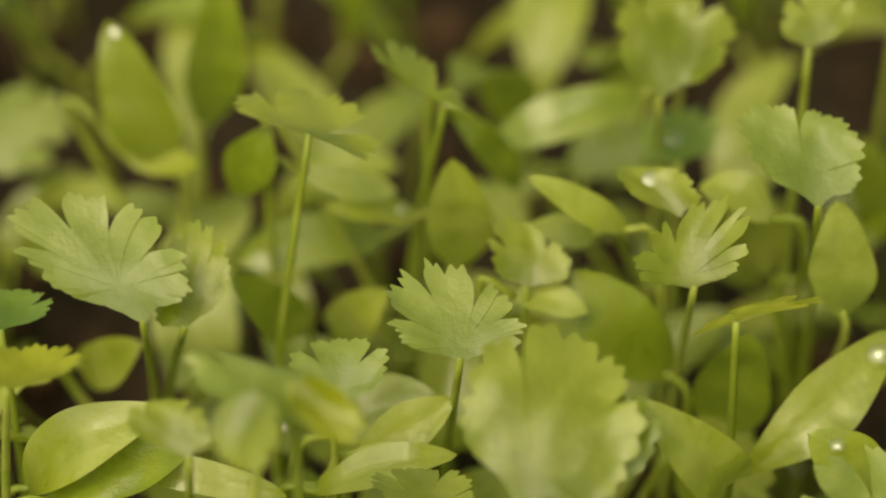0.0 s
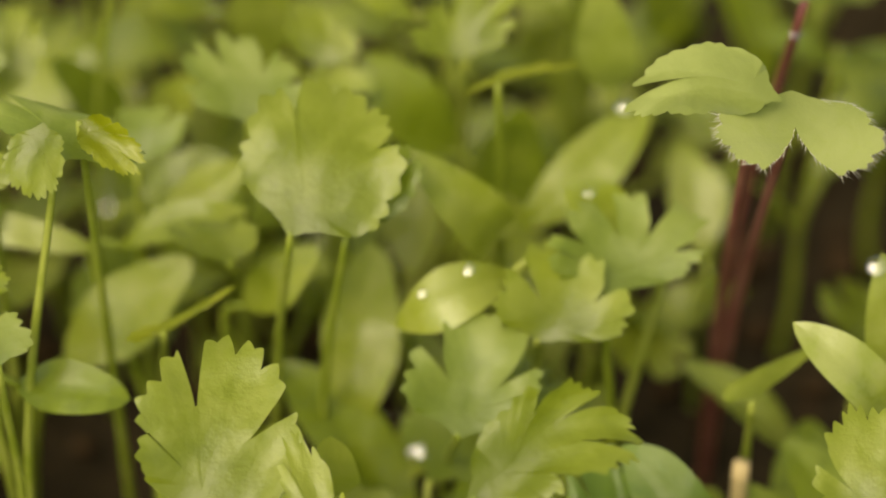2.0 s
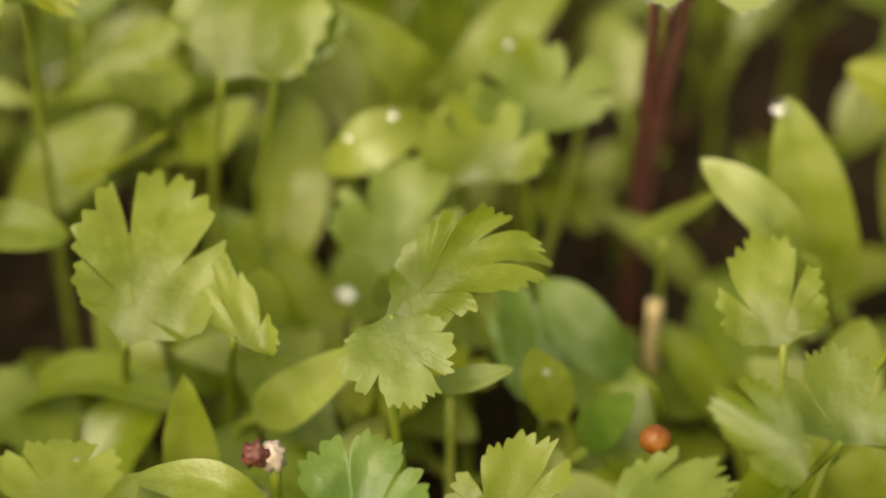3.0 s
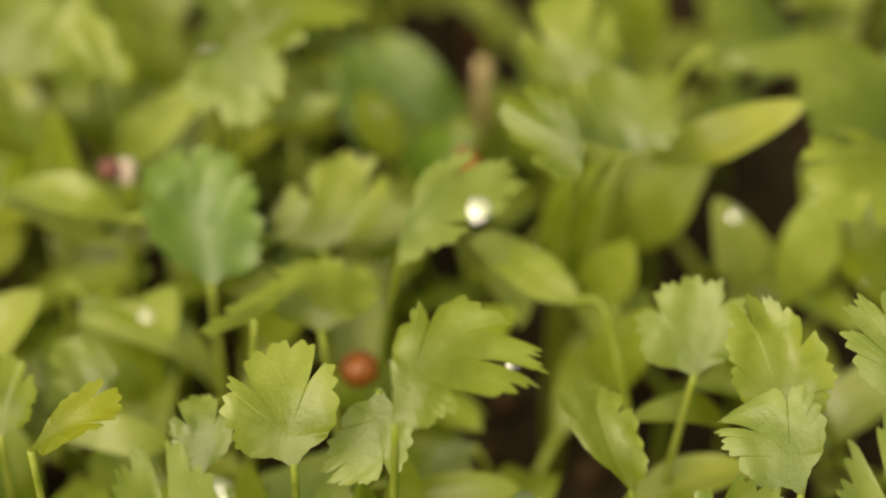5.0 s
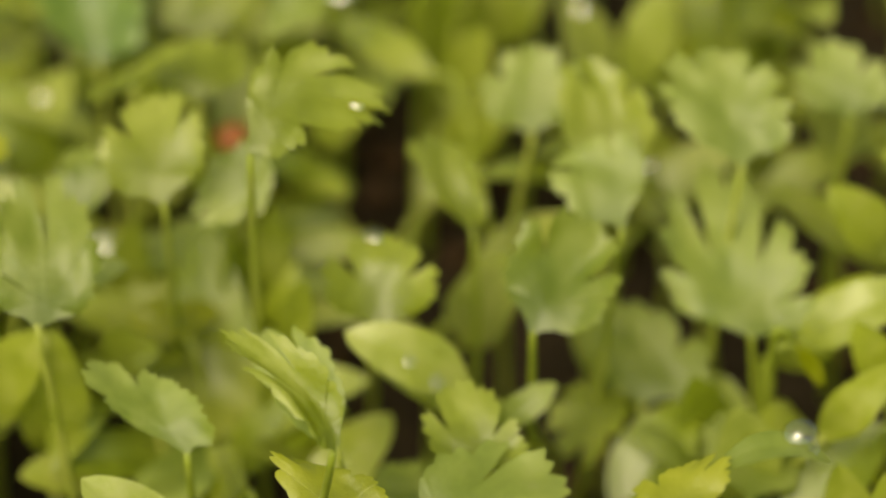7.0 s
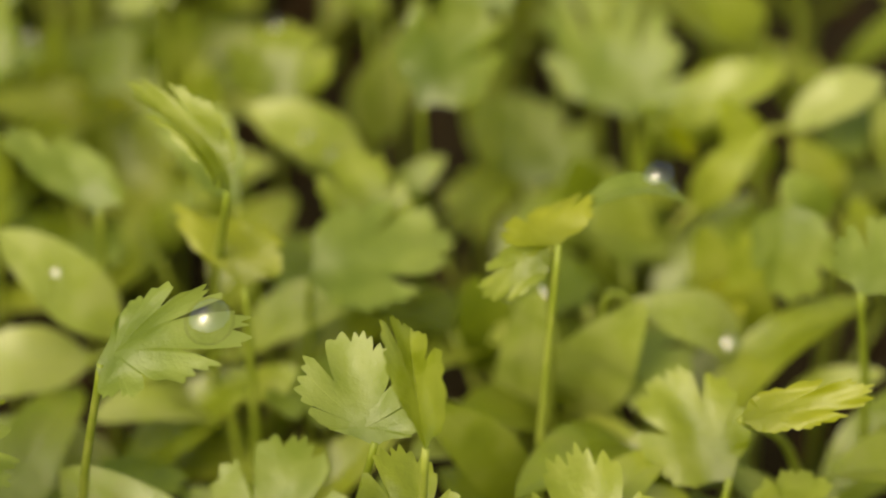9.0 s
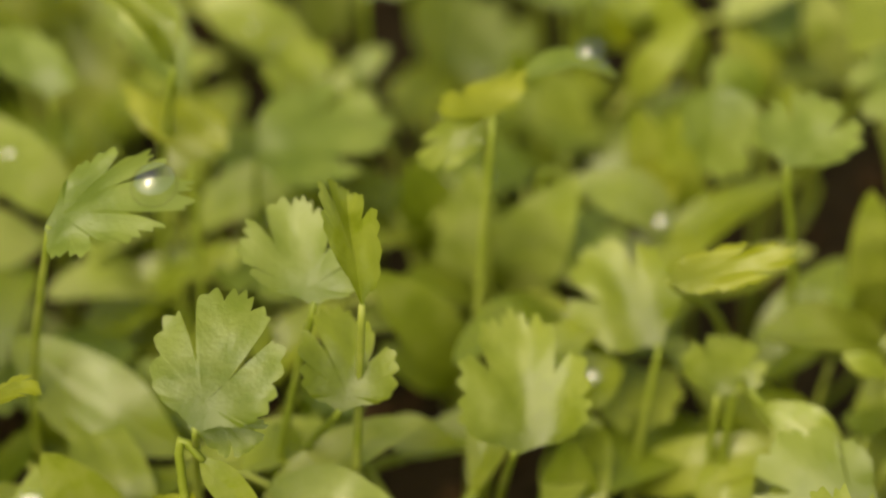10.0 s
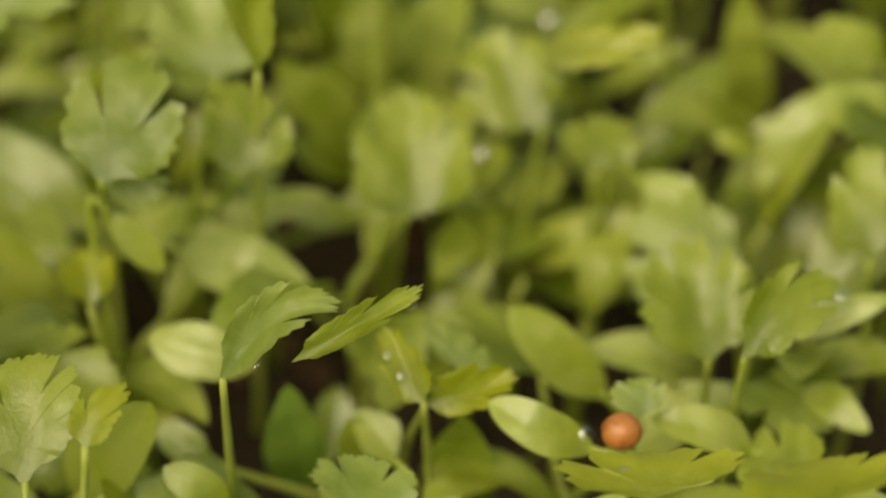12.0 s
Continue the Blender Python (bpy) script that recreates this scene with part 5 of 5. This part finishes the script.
# water drops
drop(mm(18.2, 214, 53.2), 0.00111, (0.00, -0.55, 0.83))
drop(mm(21.9, 234.8, 41.6), 0.00082, (0.06, -0.48, 0.88))
drop(mm(-15, 176.2, 60.8), 0.00111, (0.00, -0.55, 0.83))
drop(mm(-9.5, 177.4, 60.8), 0.00052, (-0.11, -0.44, 0.89))
drop(mm(34, 219.2, 13.2), 0.00115, (-0.17, -0.81, 0.56))
drop(mm(32.2, 187, 47), 0.00080, (-0.28, -0.63, 0.72), 0.45)
drop(mm(16, 213.9, 13.4), 0.00068, (-0.07, -0.51, 0.86))
drop(mm(35.3, 189.3, 54.8), 0.00125, (-0.13, -0.72, 0.68), 0.45)
drop(mm(-3.8, 226.7, 39.3), 0.00095, (0.17, -0.63, 0.76))
drop(mm(-30.5, 238.3, 51.5), 0.00080, (-0.09, -0.71, 0.70))
drop(mm(32.3, 152, 49.8), 0.00071, (0.12, -0.39, 0.91))
drop(mm(20, 187, 15.7), 0.00092, (0.12, -0.59, 0.80))
drop(mm(56.8, 175.4, 48.1), 0.0011, (-0.13, -0.62, 0.77), 0.2)
drop(mm(68.3, 178.4, 16.2), 0.00099, (-0.21, -0.69, 0.70))
drop(mm(-4.1, 131.4, 46.4), 0.00058, (-0.04, -0.43, 0.90))
drop(mm(14.4, 207.3, -0.2), 0.00083, (0.24, -0.77, 0.59))
drop(mm(13.2, 130.1, 28.9), 0.0011, (-0.13, -0.62, 0.77), 0.28)
drop(mm(46.9, 127.1, 38.3), 0.00065, (-0.07, -0.43, 0.90))
drop(mm(69.7, 138.2, 34.2), 0.0013, (-0.13, -0.62, 0.77), 0.28)
drop(mm(35.2, 155.4, 34), 0.00076, (0.09, -0.79, 0.61))
drop(mm(47.1, 92.6, 56.6), 0.00087, (0.00, -0.55, 0.83))
drop(mm(75.7, 118.7, 28.1), 0.0012, (-0.13, -0.62, 0.77), 0.28)
drop(mm(80.8, 126.6, 35.9), 0.00056, (0.16, -0.48, 0.86))
drop(mm(84.2, 131.9, 31.9), 0.00057, (0.11, -0.68, 0.73))
drop(mm(24.9, 74.1, 40.5), 0.00076, (0.13, -0.43, 0.90))
drop(mm(32.7, 23.7, 25.2), 0.0012, (-0.13, -0.62, 0.77), 0.2)
drop(mm(51.5, 81.2, 35.6), 0.00079, (0.15, -0.47, 0.87))
drop(mm(84.3, 53.5, 50.8), 0.00092, (0.25, -0.43, 0.87))
drop(mm(28.6, 60.4, 35.8), 0.0007, (-0.13, -0.62, 0.77), 0.28)
drop(mm(53.8, 80.2, 33.8), 0.00104, (0.22, -0.55, 0.81))
drop(mm(44.8, 33.8, 52.8), 0.0022, (0.00, -0.55, 0.83), 0.6)
drop(mm(83.4, 54, 51.5), 0.00175, (0.00, -0.55, 0.83), 0.7)
drop(mm(91.2, 57.4, 29.0), 0.0011, (-0.13, -0.62, 0.77), 0.28)
drop(mm(34.6, 13.6, 34.7), 0.00076, (-0.11, -0.34, 0.94))
drop(mm(76.8, 30.3, 11.3), 0.00087, (0.20, -0.54, 0.81))
drop(mm(91.4, -7.2, 30.6), 0.00075, (0.13, -0.66, 0.74))
drop(mm(93.4, -23.6, 41.5), 0.00076, (0.05, -0.34, 0.94))
drop(mm(76.1, -7.2, 45.9), 0.00068, (0.02, -0.36, 0.93))
drop(mm(62.7, -10.4, 42.6), 0.00080, (-0.27, -0.36, 0.89))
drop(mm(74.7, 10.8, 22.7), 0.00063, (0.19, -0.50, 0.84))
drop(mm(114.4, 2, 38.4), 0.00077, (0.00, -0.36, 0.93))
drop(mm(51.3, 197.9, 62.7), 0.00074, (0.00, -0.53, 0.85))
drop(mm(51, 195.9, 58), 0.00073, (0.17, -0.85, 0.51))
drop(mm(44.6, 124.7, 46.2), 0.0016, (-0.13, -0.60, 0.79), 0.11)
drop(mm(16.7, 176.0, 25.6), 0.0012, (-0.13, -0.62, 0.77), 0.2)
drop(mm(21.3, 179, 45), 0.0007, (-0.16, -0.53, 0.83))
drop(mm(17.2, 177.6, 43.5), 0.0006, (-0.16, -0.53, 0.83))
drop(mm(-14.8, 200.2, 27.2), 0.0011, (-0.13, -0.62, 0.77), 0.2)
drop(mm(-15.2, 217.1, 21.5), 0.0011, (-0.13, -0.62, 0.77), 0.2)
drop(mm(74.5, 66.9, 27.1), 0.0009, (-0.13, -0.62, 0.77), 0.2)
drop(mm(21.3, 105.9, 29.2), 0.0015, (-0.16, -0.53, 0.83), 0.13)
drop(mm(74, -2.4, 35.9), 0.0006, (-0.16, -0.53, 0.83), 0.4)
drop(mm(75.2, -4.1, 35), 0.0006, (-0.16, -0.53, 0.83), 0.4)
drop(mm(48.2, 93.1, 40.2), 0.0011, (-0.16, -0.53, 0.83), 0.3)
drop(mm(83.2, 34.6, 29.2), 0.001, (-0.13, -0.62, 0.77), 0.25)

# seeds, husks and straw among the stems
def loose(name, label, category):
    return tagged(new(name), label, category)


def amber_seed(place, r, seed):
    ob = ball("seed", (0, 0, 0), (r, r * 0.94, r * 0.9), AMBER, None, None, 0.08, seed)
    ob.location = place
    return tagged(ob, "round orange-brown coriander seed resting on a leaf", "seed", "orange seeds")


amber_seed(mm(94.3, -9.6, 33), 0.0018, 1)
amber_seed(mm(43.8, 143.3, 37), 0.0014, 2)
amber_seed(mm(33.7, 119.5, 31.5), 0.0019, 3)
husk = loose("sprouted_seed", "split dark brown seed husk with white pith", "seed")
husk.location = mm(10.7, 139.7, 39)
ball("husk", mm(-0.9, -0.5, 0.5), mm(1.1, 1.0, 1.1), HUSK, husk, None, 0.6, 4)
ball("pith", mm(0.5, 0, -0.2), mm(1.1, 1.0, 1.4), WHITE, husk, None, 0.55, 5)
stalk(husk, [mm(0.3, 0.3, -38), mm(0.6, 0.6, -18), mm(0.6, 0, -1)], 0.0005, 0.0005, STALK, "sprout")
straw = loose("straw_stub", "cut pale dry straw stub standing in the soil", "straw")
straw.location = mm(45.8, 171.7, 21)
stalk(straw, [mm(0, 0, -19), mm(0, 0, -6), mm(0.1, 0, 7)], 0.0008, 0.0008, STRAW, "straw")

# ---- low seedlings under the canopy, and the rest of the bed round the strip ----
def path_x(y):
    return 0.0757 * (0.2145 - y) / 0.2075


def low_plant(seed):
    """A short seedling with its seed leaves open, and on some of them a first small fan leaf."""
    rng = random.Random(seed)
    fans = (1, 2, 0, 2, 1)[seed % 5]
    plant = seedling((0, 0, 0), "short shaded seedling with small toothed leaf and seed leaves" if fans else "short seedling with open green seed leaves in the shade")
    top = rng.uniform(0.008, 0.017)
    stalk(plant, [(0, 0, -0.002), (0.0004, 0.0003, top * .5), (0, 0, top)], 0.0008, 0.0007)
    turn = rng.uniform(0, 6.28)
    for k in range(2):
        a = turn + math.pi * k + rng.uniform(-0.5, 0.5)
        d = Vector((math.cos(a), math.sin(a), 0))
        base = Vector((0, 0, top)) + d * 0.003 + Vector((0, 0, 0.003))
        tip = base + (d + Vector((0, 0, rng.uniform(0.2, 0.9)))).normalized() * rng.uniform(0.013, 0.020)
        stalk(plant, [(0, 0, top), base * 0.5 + Vector((0, 0, top * 0.5 + 0.0006)), base + (tip - base) * 0.05], 0.0006, 0.0005, name="petiole", steps=6)
        strap_leaf(plant, base, tip, Vector((d.y, -d.x, 0)) * rng.uniform(0.0024, 0.0034), rng.choice((STRAP, STRAP, STRAPD, STRAPL)), bow=rng.uniform(0.06, 0.24), fold=0.25, seed=rng.random())
    for k in range(fans):
        a = turn + 1.6 + 2.6 * k + rng.uniform(-0.5, 0.5)
        d = Vector((math.cos(a), math.sin(a), 0))
        foot = Vector((d.x * rng.uniform(.003, .008), d.y * rng.uniform(.003, .008), rng.uniform(0.018, 0.026)))
        stalk(plant, [(0, 0, top - 0.002), (foot.x * .35, foot.y * .35, foot.z * 0.6), foot], 0.0005, 0.0003, name="petiole", steps=8)
        n = Vector((rng.uniform(-.5, .5), rng.uniform(-0.9, 0.2), 1)).normalized()
        ax = (d - n * d.dot(n)).normalized()
        fan_leaf(plant, foot, ax * rng.uniform(.007, .0105), ax.cross(n) * rng.uniform(.0042, .0058), rng.choice((FAN, FAN, PALE, FAND, GOLD)), cup=rng.uniform(-.1, .25), depth=rng.uniform(.15, .4), lobes=rng.choice((2, 3, 3, 5)), seed=rng.random(), fine=False)
    return plant


# patches of bare soil between the stems
BARE = [
    (0.0230, 0.0717, 0.0075),
    (-0.041, 0.2313, 0.0064), (0.0155, 0.2449, 0.0052), (-0.0156, 0.1876, 0.0093), (-0.0114, 0.1777, 0.0069), (0.0508, 0.2176, 0.0061), (0.0467, 0.2008, 0.0053),
    (0.0336, 0.1772, 0.0058), (0.0396, 0.1633, 0.0067), (0.0763, 0.1802, 0.0068), (0.0488, 0.1356, 0.0065), (0.0649, 0.1278, 0.0056), (0.1113, 0.0766, 0.0072),
    (0.1088, 0.0648, 0.0076), (0.0664, 0.0479, 0.0069), (0.067, 0.1001, 0.0055), (0.031, 0.0699, 0.0059), (0.1062, 0.0669, 0.0073), (0.0664, 0.0459, 0.0059),
    (0.0722, 0.0351, 0.0064), (0.0852, 0.0314, 0.0053), (0.0413, 0.12, 0.0055), (0.0483, 0.0919, 0.0054), (0.0868, 0.1007, 0.0054), (0.0636, 0.089, 0.0054),
    (0.0271, 0.0665, 0.0063), (0.0392, 0.1636, 0.0056), (0.0403, 0.1121, 0.0053), (0.0909, 0.1116, 0.0059), (0.0572, 0.1242, 0.0054),
    (0.1108, 0.0749, 0.0075), (0.1066, 0.0629, 0.0065), (0.0640, 0.0944, 0.0060), (0.0301, 0.0768, 0.0060), (0.0650, 0.0490, 0.0060), (0.0478, 0.0943, 0.0060),
    (-0.0181, 0.1949, 0.0070), (0.0481, 0.2053, 0.0070), (-0.0067, 0.2503, 0.0055), (-0.0353, 0.2212, 0.0060), (0.1225, 0.0245, 0.0060), (0.0324, 0.0355, 0.0060),
]


def understory():
    rng = random.Random(21)
    kinds = [low_plant(300 + k) for k in range(15)]
    free = list(kinds)
    y = -0.05
    while y < 0.262:
        x = path_x(y) - 0.055
        while x < path_x(y) + 0.055:
            m = pose(x + rng.uniform(-.004, .004), y + rng.uniform(-.004, .004), 0, rng.uniform(-8, 8), rng.uniform(-8, 8), rng.uniform(-180, 180)) @ Matrix.Scale(rng.uniform(0.85, 1.15), 4)
            x += 0.0112
            if rng.random() < np.interp(m[1][3], (0.0, 0.03, 0.06, 0.16, 0.2), (0.6, 0.15, 0.04, 0.04, 0.45)) or any(math.hypot(m[0][3] - bx, m[1][3] - by) < br * 1.4 for bx, by, br in BARE):
                continue
            if free:
                free.pop().matrix_basis = m
            else:
                copy_thing(rng.choice(kinds), Matrix.Identity(4)).matrix_basis = m
        y += 0.0112


understory()


def bed_plant(rng, hold, fans):
    top = rng.uniform(0.012, 0.02)
    stalk(hold, [(0, 0, -0.002), (0.0005, 0.0005, top * .5), (0, 0, top)], 0.0008, 0.0007, sides=5, steps=4)
    turn = rng.uniform(0, 6.28)
    for k in range(2):
        a = turn + math.pi * k + rng.uniform(-0.4, 0.4)
        d = Vector((math.cos(a), math.sin(a), 0))
        base = Vector((0, 0, top)) + d * 0.004 + Vector((0, 0, 0.006))
        tip = base + (d + Vector((0, 0, rng.uniform(0.4, 1.4)))).normalized() * rng.uniform(0.016, 0.023)
        stalk(hold, [(0, 0, top), base * 0.5 + Vector((0, 0, top * 0.5 + 0.0008)), base + (tip - base) * 0.05], 0.0007, 0.0006, sides=5, steps=4)
        strap_leaf(hold, base, tip, Vector((d.y, -d.x, 0)) * rng.uniform(0.0028, 0.0038), rng.choice((STRAP, STRAP, STRAPD)), bow=rng.uniform(0.06, 0.22), fold=0.2, seed=rng.random())
    for k in range(fans):
        a = rng.uniform(0, 6.28)
        d = Vector((math.cos(a), math.sin(a), 0))
        foot = Vector((d.x * rng.uniform(.002, .009), d.y * rng.uniform(.002, .009), rng.uniform(0.032, 0.048)))
        stalk(hold, [(0, 0, top - 0.003), (foot.x * .35, foot.y * .35, foot.z * 0.6), foot], 0.0006, 0.0005, sides=5, steps=6)
        n = Vector((rng.uniform(-.5, .5), rng.uniform(-0.9, 0.3), 1)).normalized()
        ax = (d - n * d.dot(n)).normalized()
        fan_leaf(hold, foot, ax * rng.uniform(.009, .013), ax.cross(n) * rng.uniform(.0055, .008), rng.choice((FAN, FAN, PALE, FAND)), cup=rng.uniform(-.1, .25), depth=rng.uniform(.15, .5), seed=rng.random(), fine=False)


def bed():
    """All the seedlings outside the strip, as one mass of leaves."""
    rng = random.Random(11)
    kinds = []
    for k in range(10):
        hold = new("hold")
        bed_plant(rng, hold, 0 if k < 4 else rng.choice((1, 2, 2)))
        pieces = []
        for ob in hold.children:
            me = ob.data
            co = np.empty(len(me.vertices) * 3, dtype=np.float32)
            me.vertices.foreach_get("co", co)
            uv = np.zeros((len(me.vertices), 2), dtype=np.float32)
            if me.uv_layers:
                for lp, d in zip(me.loops, me.uv_layers[0].data):
                    uv[lp.vertex_index] = d.uv
            pieces.append((co.reshape(-1, 3), [tuple(f.vertices) for f in me.polygons], me.materials[0], uv))
        for ob in list(hold.children):
            bpy.data.objects.remove(ob)
        bpy.data.objects.remove(hold)
        kinds.append(pieces)
    mats, verts, faces, slots, uvs, count = [], [], [], [], [], 0
    y = -0.17
    while y < 0.45:
        x = path_x(y) - 0.18
        while x < path_x(y) + 0.18:
            px, py = x + rng.uniform(-.005, .005), y + rng.uniform(-.005, .005)
            x += 0.0185
            if -0.043 < py < 0.25 and abs(px - path_x(py)) < 0.05:
                continue
            # the bed thins out towards its uneven edge
            if max(abs(px - path_x(py)) / 0.18, (py - 0.14) / 0.31, (0.14 - py) / 0.31) + 0.25 * noise.noise(Vector((px * 14, py * 14, 0))) > 0.92:
                continue
            m = np.array(pose(px, py, 0, rng.uniform(-6, 6), rng.uniform(-6, 6), rng.uniform(-180, 180)) @ Matrix.Scale(rng.uniform(0.85, 1.12), 4))
            for co, fs, mat, uv in rng.choice(kinds[:5] if py > 0.24 else kinds[3:]):
                if mat not in mats:
                    mats.append(mat)
                verts.append(co @ m[:3, :3].T + m[:3, 3])
                uvs.append(uv)
                faces += [tuple(i + count for i in f) for f in fs]
                slots += [mats.index(mat)] * len(fs)
                count += len(co)
        y += 0.0185
    ob = mesh_ob("seedling_bed", np.concatenate(verts).tolist(), faces, mats[0], None, np.concatenate(uvs))
    for mat in mats[1:]:
        ob.data.materials.append(mat)
    ob.data.polygons.foreach_set("material_index", slots)
    tagged(ob, "dense bed of green coriander seedlings growing in soil", "seedlings", kind="stuff")


bed()
